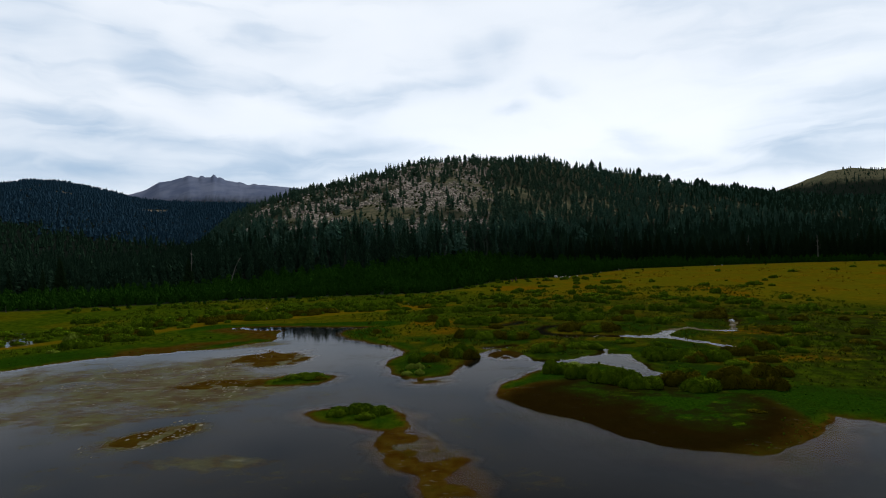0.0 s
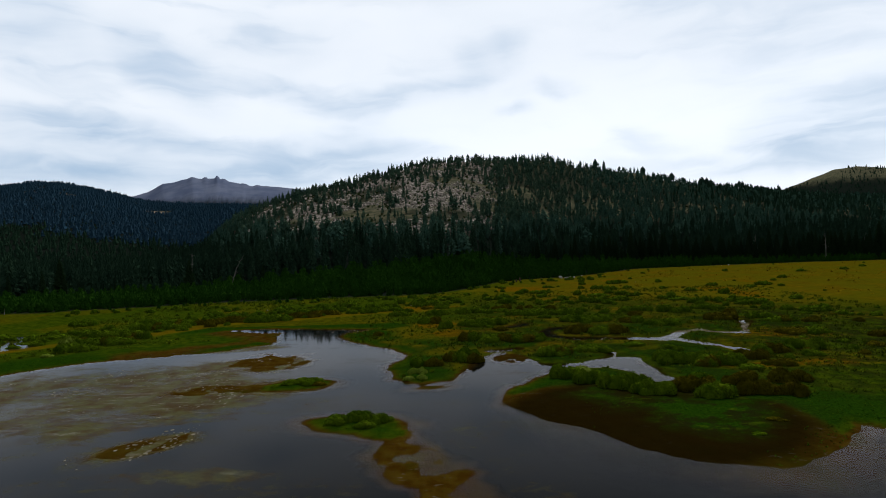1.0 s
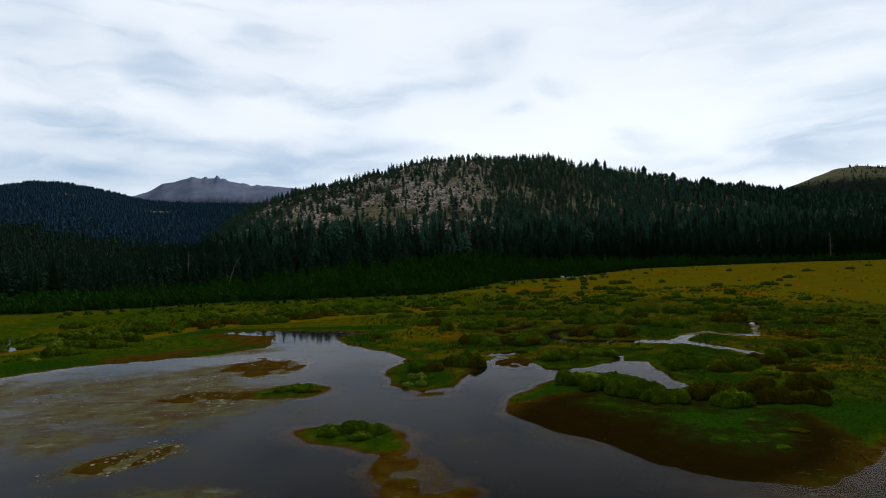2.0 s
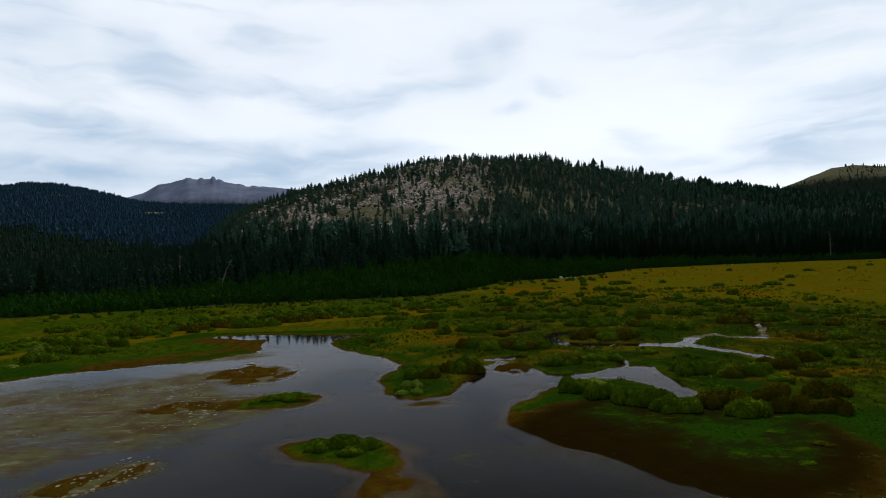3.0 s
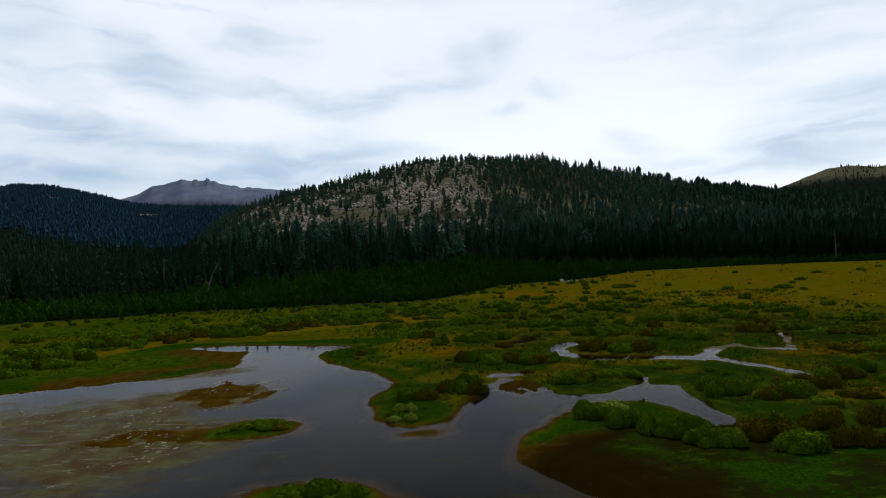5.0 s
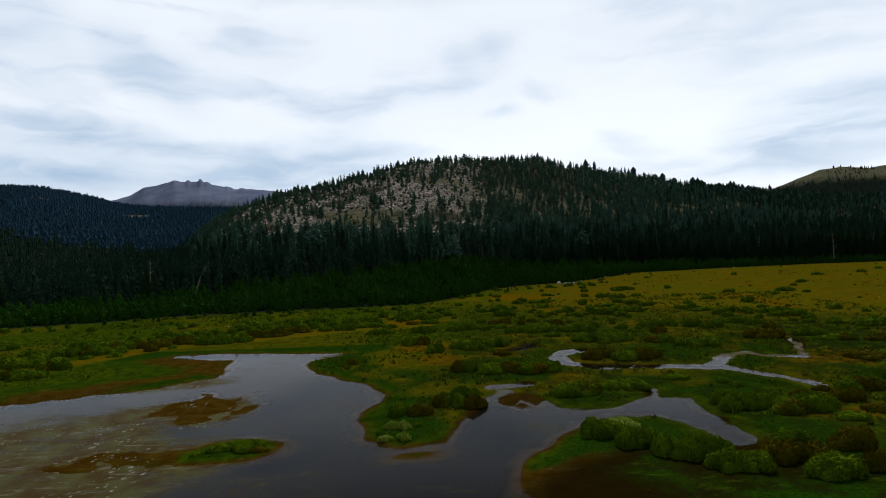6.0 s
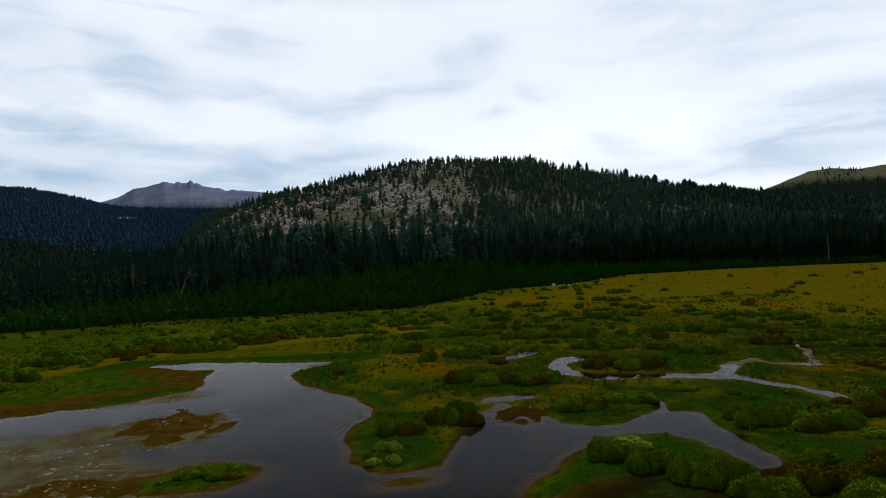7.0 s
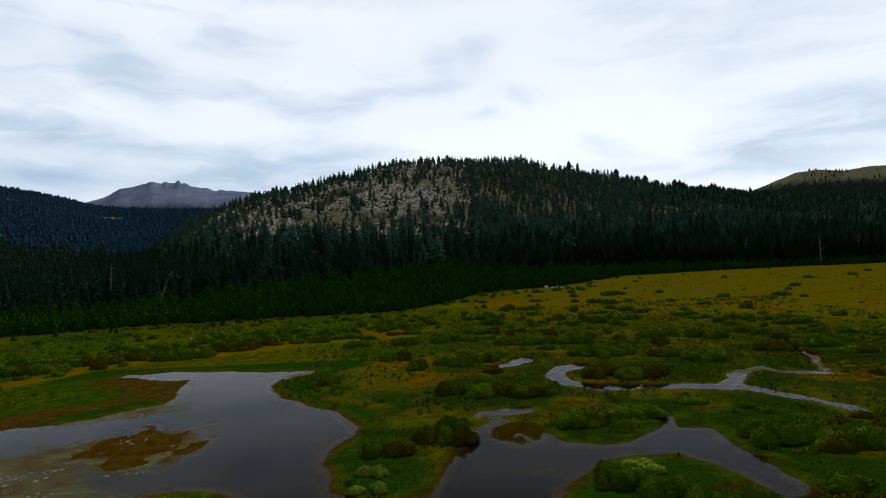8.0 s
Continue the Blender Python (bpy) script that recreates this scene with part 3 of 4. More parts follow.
def willow_leaves(rng, count, size, split=False, heads=10):
    """A rounded bush of radius 1 and height 1: an uneven inner growth with leafy sprays standing out of it; split: both
    apart.
    """
    lobes = [(0, 0, 0.72, 0.9)]
    for _ in range(heads):
        a, far = rng.uniform(0, 2 * math.pi), 0.68 * rng.uniform() ** 0.6
        lobes.append((far * math.cos(a), far * math.sin(a), rng.uniform(0.28, 0.50), (1.02 - 1.05 * far * far) * rng.uniform(0.8, 1.05)))
    v, f = [], []
    for cx, cy, r, h in lobes:
        n, sides, rows = len(v), 9, 3
        for j in range(rows):
            e = j / rows * math.pi / 2
            for i in range(sides):
                a = 2 * math.pi * i / sides
                w = 0.84 * r * rng.uniform(0.78, 1.12)
                v.append((cx + w * math.cos(a) * math.cos(e), cy + w * math.sin(a) * math.cos(e), 0.86 * h * math.sin(e) - 0.06 * (j == 0)))
        v.append((cx, cy, 0.87 * h))
        for j in range(rows - 1):
            for i in range(sides):
                p, q, k = n + j * sides + i, n + j * sides + (i + 1) % sides, n + (j + 1) * sides
                f += [(p, q, k + (i + 1) % sides), (p, k + (i + 1) % sides, k + i)]
        for i in range(sides):
            f.append((n + (rows - 1) * sides + i, n + (rows - 1) * sides + (i + 1) % sides, n + rows * sides))
    inner_hull = (np.array(v, float), np.array(f))
    if split:
        v, f = [], []
    for _ in range(count):
        cx, cy, r, h = lobes[rng.integers(len(lobes))]
        a, e = rng.uniform(0, 2 * math.pi), math.asin(rng.uniform(0.05, 1.0))
        d = np.array((math.cos(a) * math.cos(e), math.sin(a) * math.cos(e), math.sin(e)))
        p = np.array((cx, cy, 0)) + d * (r, r, h) * rng.uniform(0.80, 0.97)
        out = d / (r, r, h) + rng.normal(0, 0.25, 3)
        out /= np.linalg.norm(out)
        up = np.array((rng.normal(0, 0.5), rng.normal(0, 0.5), 1.0))
        up = up - out * up.dot(out) + 0.35 * out
        up /= max(np.linalg.norm(up), 1e-6)
        side = np.cross(up, out)
        side /= max(np.linalg.norm(side), 1e-6)
        s = size * rng.uniform(0.6, 1.5)
        n = len(v)
        v += [tuple(p - side * s * 0.30), tuple(p + side * s * 0.30), tuple(p + up * s * 1.5 + side * s * rng.uniform(-0.4, 0.4))]
        f.append((n, n + 1, n + 2))
    return (inner_hull, (np.array(v, float), np.array(f))) if split else (np.array(v, float), np.array(f))


# ---- ground and water ----
def make_ground():
    us = np.concatenate([(-30, -12, -6, -3.5, -2.4, -1.8, -1.5), np.linspace(-1.3, -0.56, 148), np.linspace(-0.555, -0.36, 84), np.linspace(-0.355, 1.3, 331), (1.5, 1.8, 2.4, 3.5, 6, 12, 30)])
    ys = [-3000.0, -2000, -1200, -800, -500, -300, -200, -130, -90, -60, -30, 0, 15, 25]
    y = 32.0
    while y < 4700:
        ys.append(y)
        y += 0.7 if y < 150 else max(0.7, (y - 110) * 0.024)
    ys = np.array(ys)
    U, Y = np.meshgrid(us, ys)
    X = U * (62 + np.abs(Y))
    Z, D, M, W = ground_height(X, Y)
    nx, ny = len(us), len(ys)
    idx = np.arange(nx * ny).reshape(ny, nx)
    faces = np.stack([idx[:-1, :-1], idx[:-1, 1:], idx[1:, 1:], idx[1:, :-1]], -1).reshape(-1, 4)
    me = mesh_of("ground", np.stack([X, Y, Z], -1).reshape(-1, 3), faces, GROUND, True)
    x, y, z, d, mt, w = (a.ravel() for a in (X, Y, Z, D, M, W))
    n = fractal(x, y, 12, 4, 31)
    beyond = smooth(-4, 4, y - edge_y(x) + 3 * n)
    right_flat = smooth(-2, 3, oval(x, y, 26, 66, 22, 17, 20) + 2 * n)
    left_flat = smooth(-3, 3, oval(x, y, -66, 128, 24, 13, 28) + 2 * n)
    reach = 0.9 + 13 * right_flat + 9 * left_flat
    boggy = np.maximum(smooth(4, 0, oval(x, y, 42, 112, 46, 30, 0)) * (1 - smooth(-1, 1, oval(x, y, 12.3, 102, 5, 8, 0))), 0.0)
    mud = np.clip(1 - smooth(0.45, 1.0, d / reach + 0.35 * n), 0, 1) * (d < 30) * np.where(d > -0.3, boggy, 1.0)
    lush = np.maximum(right_flat * (d > 1.5), (1 - 0.6 * left_flat) * smooth(0.5, 3, d) * (1 - smooth(10, 17, d + 5 * n)) * (y < 150))
    strip = 0.88 * smooth(6.0, 2.2, line_distance(x, y, [(a, b - 5) for a, b in BUSH_LINE]) + 2 * n)
    open_right = smooth(150, 215, y + 0.35 * (x - 60) + 25 * n) * smooth(-25, 45, x - 0.2 * (y - 200) + 8 * n)
    mid = 0.75 * smooth(0.0, 0.4, n + 0.25 * fractal(x, y, 30, 3, 33)) * (y > 90) * (x > -25)
    left_gold = smooth(0.15, 0.5, fractal(x, y, 20, 3, 35) + 0.2) * (x < -20) * (y > 150)
    rust = smooth(0.18, 0.5, fractal(x, y, 28, 3, 37)) * smooth(120, 170, y) * smooth(330, 270, y) * smooth(-10, 30, x)
    for cx, cy, rx, ry in RUSTY:
        rust = np.maximum(rust, smooth(-1.2, 1.2, oval(x, y, cx, cy, rx, ry) + 1.6 * n))
    gold = np.clip(np.maximum.reduce([strip, 0.8 * open_right, rust, mid, 0.35 * left_gold]), 0, 1)
    u = x / np.maximum(y - 24, 1)
    face = smooth(-0.47, -0.38, u) * (1 - smooth(0.02, 0.11, u + 0.05 * n)) * smooth(24, 34, z) * (w == 0) * smooth(0, 30, y - 315)
    rock = np.clip(face * smooth(-0.15, 0.25, fractal(x, y, 26, 4, 41) + 0.06) + (w == 1) * slabs(x, y), 0, 1)
    bare = np.clip((w == 3) * smooth(170, 215, z + 20 * n) + (w == 0) * smooth(32, 48, z) * (0.35 + 0.65 * smooth(-0.1, 0.2, fractal(x, y, 60, 3, 43))), 0, 1)
    heart = smooth(-18, 8, x - 0.12 * (y - 120)) * smooth(80, 95, y + 0.6 * np.maximum(x - 30, 0)) * smooth(235, 180, y + 0.65 * np.maximum(x - 45, 0)) * smooth(200, 150, np.abs(x))
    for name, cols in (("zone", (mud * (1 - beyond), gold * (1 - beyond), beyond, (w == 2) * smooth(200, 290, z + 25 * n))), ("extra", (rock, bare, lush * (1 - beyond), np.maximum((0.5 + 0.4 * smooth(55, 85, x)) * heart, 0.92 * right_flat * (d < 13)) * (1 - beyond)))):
        at = me.attributes.new(name, "FLOAT_COLOR", "POINT")
        at.data.foreach_set("color", np.stack(cols, -1).astype(np.float32).ravel())
    tagged(new("ground", me), "marsh meadow of green and golden grass rising into stony wooded hills", "ground", kind="structure")


def make_water_sheet():
    xs, ys = np.arange(-190, 121, 0.9), np.concatenate([np.arange(-60, 40, 5.0), np.arange(40, 152, 0.7)])
    X, Y = np.meshgrid(xs, ys)
    Z = ground_height(X, Y)[0]
    idx = np.arange(X.size).reshape(X.shape)
    quad = np.stack([idx[:-1, :-1], idx[:-1, 1:], idx[1:, 1:], idx[1:, :-1]], -1).reshape(-1, 4)
    low = Z.ravel()[quad].min(1) < 0.05
    quad = quad[low]
    used, inverse = np.unique(quad, return_inverse=True)
    v = np.stack([X.ravel(), Y.ravel(), np.zeros(X.size)], -1)[used]
    me = mesh_of("water", v, inverse.reshape(-1, 4), WATER, True)
    at = me.attributes.new("depth", "FLOAT", "POINT")
    at.data.foreach_set("value", np.maximum(-Z.ravel()[used], 0).astype(np.float32))
    n = fractal(v[:, 0], v[:, 1], 10, 4, 71)
    scum = np.zeros(len(v))
    for cx, cy, rx, ry, turn, power in ((-66, 87, 34, 18, 15, 0.9), (-46, 76, 24, 17, 25, 1.0), (-48, 97, 20, 9, 20, 0.9), (-57, 71, 9, 4, 5, 0.7), (-24, 50, 11, 2.5, 0, 0.6),
                                        (-38, 58, 9, 5, 40, 0.8), (-22, 139, 10, 3, 0, 0.7), (-48, 118, 10, 4, 20, 0.9), (62, 127, 11, 3, 0, 0.9), (73, 131, 3, 9, -15, 1.0), (-90, 80, 30, 16, 20, 0.7)):
        scum = np.maximum(scum, power * smooth(-0.2, 0.6, oval(v[:, 0], v[:, 1], cx, cy, rx, ry, turn) / min(rx, ry) + 0.35 * n))
    me.attributes.new("scum", "FLOAT", "POINT").data.foreach_set("value", scum.astype(np.float32))
    tagged(new("water", me), "still dark shallow marsh water reflecting the clouds", "water", kind="structure")


make_ground()
make_water_sheet()


# ---- forest ----
def rocky(x, y, z):
    """Where the hill's open stony face lies, 0 to 1."""
    u = x / np.maximum(y - 24, 1)
    return smooth(-0.47, -0.38, u) * (1 - smooth(0.03, 0.12, u)) * smooth(26, 37, z) * (y < 960)


def scatter(x0, x1, y0, y1, step):
    """Points on a jittered lattice."""
    gx, gy = np.meshgrid(np.arange(x0, x1, step), np.arange(y0, y1, step))
    return (gx.ravel() + RNG.uniform(-0.5, 0.5, gx.size) * step, gy.ravel() + RNG.uniform(-0.5, 0.5, gx.size) * step)


def conifer_thing(k, kind, needles, slim, whorls, fronds, label, group, broad=0.0):
    rng = np.random.default_rng(100 + k)
    tree = new(kind)
    tagged(tree, label, "tree", group)
    part("trunk", mesh_of("trunk", *cone_trunk(0.95, 0.016, 6), BARK, True), tree)
    part("crown", mesh_of("crown", *conifer_crown(rng, whorls, fronds, 0.06 + 0.05 * (k % 3) + 0.3 * broad, slim, 0.3, broad), needles), tree)
    return tree


def plant(models, xs, ys, zs, talls, wides):
    """Each model is used once where it stands first, then copied."""
    for i, (x, y, z, t, w) in enumerate(zip(xs, ys, zs, talls, wides)):
        m = pose(x, y, z - 0.05, 0, 0, RNG.uniform(0, 360)) @ Matrix.Diagonal((w, w, t, 1))
        model = models[i % len(models)]
        if i < len(models):
            model.matrix_basis = m
        else:
            again(model, m)


def make_forest():
    xs, ys = scatter(-400, 420, 190, 760, 5.6)
    z, _, _, w = ground_height(xs, ys)
    off = ys - edge_y(xs)
    young = (off > 0) & (off < np.interp(xs, (-200, -60, 0, 60, 120, 250), (34, 44, 62, 36, 26, 12)) + 6 * fractal(xs, ys, 25, 2, 51))
    u = xs / (ys - 24)
    thin = RNG.uniform(0, 1, xs.size)
    below = 0.62 + 0.38 * smooth(0.97, 0.84, (ys - 24) / np.interp(u, HILL_U, HILL_R))
    keep = (off > 2) & (np.abs(u) < 1.1) & ~young & (thin > 0.87 * below * rocky(xs, ys, z) * smooth(-0.45, 0.0, fractal(xs, ys, 40, 3, 53) + 0.2)) & (thin > 0.68 * below * smooth(24, 42, z) * smooth(-0.3, 0.25, fractal(xs, ys, 24, 3, 55)))
    X, Y, Z = xs[keep], ys[keep], z[keep]
    tall = RNG.uniform(11, 18.5, X.size) * np.interp(Z, (6, 22, 45, 80), (1.0, 0.78, 0.68, 0.62)) * (0.55 + 0.85 * RNG.uniform(0, 1, X.size) ** 1.5)
    order = np.argsort(Y - edge_y(X))
    near, rest = order[:300], order[300:]
    models = [conifer_thing(k, "conifer", NEEDLES, (0.15, 0.18, 0.21)[k % 3], 30, 11, "tall dark green conifer at the edge of the pine forest", "conifers of the forest edge") for k in range(6)]
    plant(models, X[near], Y[near], Z[near], tall[near], tall[near])
    rng = np.random.default_rng(5)
    mid = [conifer_crown(rng, 13, 6, 0.06 + 0.25 * b, w, 0.5, b) for w, b in ((0.13, 0.0), (0.15, 0.05), (0.17, 0.1), (0.16, 0.2), (0.20, 0.4), (0.24, 0.65), (0.18, 0.0), (0.22, 0.5))]
    dense = [conifer_crown(rng, 15, 6, 0.04, w, 0.4, b) for w, b in ((0.12, 0.0), (0.14, 0.05), (0.16, 0.1), (0.15, 0.0))]
    # trees higher up the slope take the hazier needle colours
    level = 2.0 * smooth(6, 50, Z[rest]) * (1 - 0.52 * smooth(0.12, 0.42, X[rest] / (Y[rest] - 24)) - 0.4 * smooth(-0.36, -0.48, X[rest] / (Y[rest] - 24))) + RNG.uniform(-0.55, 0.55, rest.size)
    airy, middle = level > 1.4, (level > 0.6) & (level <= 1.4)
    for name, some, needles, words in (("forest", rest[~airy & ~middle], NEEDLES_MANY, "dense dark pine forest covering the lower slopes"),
                                       ("slope_forest", rest[middle], NEEDLES_HAZE_MID, "dark pines on the middle of the slope, coloured blue-green for haze"),
                                       ("hillside_pines", rest[airy], NEEDLES_HAZE_HILL, "scattered pines on the stony hill, coloured grey-green for haze")):
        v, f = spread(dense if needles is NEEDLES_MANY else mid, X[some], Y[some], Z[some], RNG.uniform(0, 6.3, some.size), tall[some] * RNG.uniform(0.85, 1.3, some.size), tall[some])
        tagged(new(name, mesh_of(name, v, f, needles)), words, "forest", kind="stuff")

    # the woods farther off, coarser with distance
    far = []
    for x0, x1, y0, y1, step in ((-400, 900, 760, 1200, 7.2), (420, 900, 330, 760, 8.0), (-1500, -400, 260, 900, 10), (-1700, -400, 900, 1650, 8), (700, 2300, 1200, 2300, 24)):
        xs, ys = scatter(x0, x1, y0, y1, step)
        z, _, _, w = ground_height(xs, ys)
        u = xs / (ys - 24)
        n = fractal(xs, ys, 70, 3, 57)
        ok = (np.abs(u) < 1.0) & (ys > edge_y(xs) + 8) & (RNG.uniform(0, 1, xs.size) < np.where(w == 3, np.maximum(0.9 * smooth(208, 176, z + 30 * n), 0.6 * smooth(0.71, 0.74, u + 0.03 * n) * smooth(0.805, 0.775, u)), np.where(w == 0, 0.97 - 0.6 * smooth(0.0, 0.4, n), 0.95)))
        crest = smooth(0.80, 0.97, (ys - 24) / np.interp(u, HILL_U, HILL_R)) * smooth(0.12, 0.22, u) * smooth(0.50, 0.42, u)
        ok &= ~((w == 0) & (RNG.uniform(0, 1, xs.size) < 0.62 * crest))
        ok &= ~((w == 0) & (ys > np.interp(u, HILL_U, HILL_R) * 1.12 + 24))
        ok &= slabs(xs, ys) < 0.4
        far.append((xs[ok], ys[ok], z[ok]))
    X, Y, Z = (np.concatenate(c) for c in zip(*far))
    tall = (6.5 + 8.5 * RNG.uniform(0, 1, X.size) ** 1.8) * np.where((Y > 900) & (X < -400), 0.85, 1.0)
    slight = [conifer_crown(rng, 9, 5, 0.05 + 0.25 * b, w, 0.5, b) for w, b in ((0.14, 0.0), (0.17, 0.1), (0.21, 0.4), (0.26, 0.7), (0.19, 0.2))]
    coarse = [far_conifer(rng, 3, 5, s) for s in (0.2, 0.26, 0.32, 0.24)]
    hill = (X > -400) & (Y < 1210)
    chance = RNG.uniform(0, 1, X.size)
    # hill trees and far ridges get needles with haze in their colour
    pale = hill & (chance < smooth(-0.46, -0.34, X / (Y - 24)) - smooth(0.08, 0.34, X / (Y - 24)))
    plain = hill & ~pale & (chance > 0.7 * smooth(0.30, 0.62, X / (Y - 24)))
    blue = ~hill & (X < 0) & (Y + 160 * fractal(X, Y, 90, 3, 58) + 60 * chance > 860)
    for name, some, needles, words in (("hilltop_pines", pale, NEEDLES_HAZE_HILL, "pines along the back of the hill, coloured grey-green for haze"), ("saddle_forest", plain, NEEDLES_HAZE_MID, "dark pines along the saddle of the hill, coloured blue-green for haze"), ("valley_forest", ~pale & ~plain & ~blue, NEEDLES_MANY, "dark pine forest filling the valley floor"), ("distant_forest", blue, NEEDLES_HAZE_FAR, "dark conifer woods covering the distant ridges, coloured bluish for haze")):
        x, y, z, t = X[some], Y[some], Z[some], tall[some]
        v, f = spread(slight if needles in (NEEDLES_HAZE_HILL, NEEDLES_HAZE_MID) else coarse, x, y, z, RNG.uniform(0, 6.3, x.size), t * RNG.uniform(0.8, 1.25, x.size) * (1.7 if needles is NEEDLES_HAZE_FAR else 1.0), t)
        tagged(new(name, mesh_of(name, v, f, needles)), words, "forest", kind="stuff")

    us = np.concatenate([RNG.uniform(0.25, 0.62, 22), RNG.uniform(-0.34, -0.16, 12)])
    r = np.interp(us, HILL_U, HILL_R) * RNG.uniform(0.96, 1.01, us.size)
    lone_x, lone_y = us * r, r + 24
    models = [conifer_thing(40 + k, "ridge_pine", RIDGE_NEEDLES_HAZE, 0.24 + 0.05 * k, 13, 7, "lone old pine standing above the hill's skyline", "lone pines on the skyline", 0.25 + 0.3 * k) for k in range(3)]
    tall = RNG.uniform(10, 19, us.size) * np.where(us > 0, 1.1, 0.65)
    plant(models, lone_x, lone_y, ground_height(lone_x, lone_y)[0], tall, tall)
    xs, ys = scatter(-320, 330, 120, 420, 3.1)
    z = ground_height(xs, ys)[0]
    off = ys - edge_y(xs) + 3 * fractal(xs, ys, 9, 2, 59)
    deep = np.interp(xs, (-200, -60, 0, 60, 120, 250), (36, 46, 64, 38, 28, 14))
    keep = (off > 0) & (off < deep) & (np.abs(xs / (ys - 24)) < 1.1)
    X, Y, Z = xs[keep], ys[keep], z[keep]
    tall = RNG.uniform(3.0, 6.6, X.size) * np.interp((Y - edge_y(X)), (0, 8, 40), (0.6, 0.9, 1.25))
    order = np.argsort(Y - edge_y(X))
    near, rest = order[:300], order[300:]
    models = [conifer_thing(20 + k, "young_pine", YOUNG, (0.34, 0.40, 0.46)[k % 3], 13, 9, "bushy young green pine in the thicket before the forest", "young pines of the thicket") for k in range(6)]
    plant(models, X[near], Y[near], Z[near], tall[near], tall[near])
    lone_x = np.concatenate([RNG.uniform(-150, -20, 26), RNG.uniform(20, 60, 5)])
    lone_y = edge_y(lone_x) - RNG.uniform(3, 16, lone_x.size)
    for x, y, z in zip(lone_x, lone_y, ground_height(lone_x, lone_y)[0]):
        t = RNG.uniform(0.9, 2.4)
        again(models[RNG.integers(6)], pose(x, y, z - 0.03, 0, 0, RNG.uniform(0, 360)) @ Matrix.Diagonal((t, t, t, 1)))
    shapes = [conifer_crown(rng, 8, 6, 0.05, w, 0.35, 0.4) for w in (0.36, 0.42, 0.50)]
    v, f = spread(shapes, X[rest], Y[rest], Z[rest], RNG.uniform(0, 6.3, rest.size), tall[rest], tall[rest])
    tagged(new("pine_thicket", mesh_of("pine_thicket", v, f, YOUNG_MANY)), "thick belt of young green pines between meadow and forest", "thicket", kind="stuff")


make_forest()


# ---- willows of the marsh ----
def willow_thing(k, leaves, count, size, label):
    rng = np.random.default_rng(300 + k)
    bush = new("willow_bush")
    tagged(bush, label, "bush", "willow bushes of the marsh")
    part("stem", mesh_of("stem", *cone_trunk(0.8, 0.05, 5, 0.15, rng.uniform(0, 6.3)), BARK, True), bush)
    inner_hull, sprays = willow_leaves(rng, count, size, True)
    part("branchwork", mesh_of("branchwork", *inner_hull, SHADED_GROWTH_BROWN if leaves is WILLOW_BROWN else SHADED_GROWTH, True), bush, "dense inner growth, coloured dark for the shade inside the bush")
    part("foliage", mesh_of("foliage", *sprays, leaves), bush)
    return bush


# bushes by stretch of the marsh: place, width, height, kind (0 green, 1 browning, 2 silvery)
MEADOW_BUSHES = [(49.5, 189.0, 5.4, 2.3, 0), (53.5, 185.3, 6.1, 1.8, 0), (47.4, 196.3, 3.2, 1.8, 0), (49.6, 215.5, 4.2, 2.1, 0), (40.0, 189.6, 4.4, 1.1, 0), (42.2, 247.7, 5.1, 1.3, 1), (26.9, 224.5, 3.9, 1.9, 1),
                 (36.2, 225.3, 7.9, 1.7, 1), (62.6, 235.9, 6.1, 2.0, 0), (67.0, 231.7, 5.6, 2.2, 0), (56.5, 207.4, 8.1, 1.4, 0), (63.1, 217.3, 4.3, 1.9, 0), (60.3, 194.3, 7.1, 1.9, 0), (66.2, 210.9, 5.5, 1.8, 0),
                 (68.9, 206.0, 4.8, 1.8, 1), (76.1, 235.2, 4.5, 1.3, 1), (78.4, 260.3, 9.6, 2.0, 0)]
OPEN_MEADOW_BUSHES = [(89.3, 230.3, 4.2, 1.6, 1), (96.9, 218.7, 4.6, 1.5, 1), (113.9, 236.8, 5.6, 1.7, 1), (103.4, 204.7, 5.3, 2.4, 0), (135.1, 234.1, 6.6, 1.7, 0), (148.6, 250.2, 3.3, 1.4, 1), (159.3, 262.6, 4.4, 1.8, 1),
                      (125.7, 226.7, 4.5, 1.0, 0), (78.9, 194.6, 5.2, 2.3, 0), (76.0, 196.4, 3.6, 1.3, 0), (81.1, 190.0, 7.0, 1.3, 0), (82.4, 181.4, 5.0, 2.0, 0), (88.3, 185.4, 4.7, 1.7, 0), (94.3, 188.8, 2.1, 0.8, 1),
                      (99.9, 190.8, 3.2, 1.2, 0), (95.8, 180.9, 5.9, 1.6, 0), (97.9, 173.0, 9.3, 2.0, 0)]
NORTH_BUSHES = [(18.9, 194.6, 6.6, 2.2, 0), (18.0, 180.8, 3.1, 1.3, 1), (21.5, 173.9, 3.5, 1.7, 1), (13.9, 176.9, 3.5, 1.4, 1), (26.0, 179.5, 4.5, 1.2, 0), (31.2, 178.1, 4.1, 1.4, 0), (25.8, 159.7, 9.4, 2.6, 0),
                (18.4, 160.0, 7.1, 2.3, 0), (35.1, 158.7, 7.4, 2.3, 0), (36.7, 145.3, 11.6, 2.6, 0), (55.6, 163.5, 9.0, 2.3, 0), (48.7, 141.0, 6.5, 2.0, 0), (2.4, 167.5, 4.9, 2.2, 0), (6.9, 169.0, 5.5, 2.2, 0),
                (12.3, 206.6, 4.5, 1.2, 0), (10.5, 144.5, 7.3, 2.3, 0), (5.8, 140.8, 7.2, 2.2, 0)]
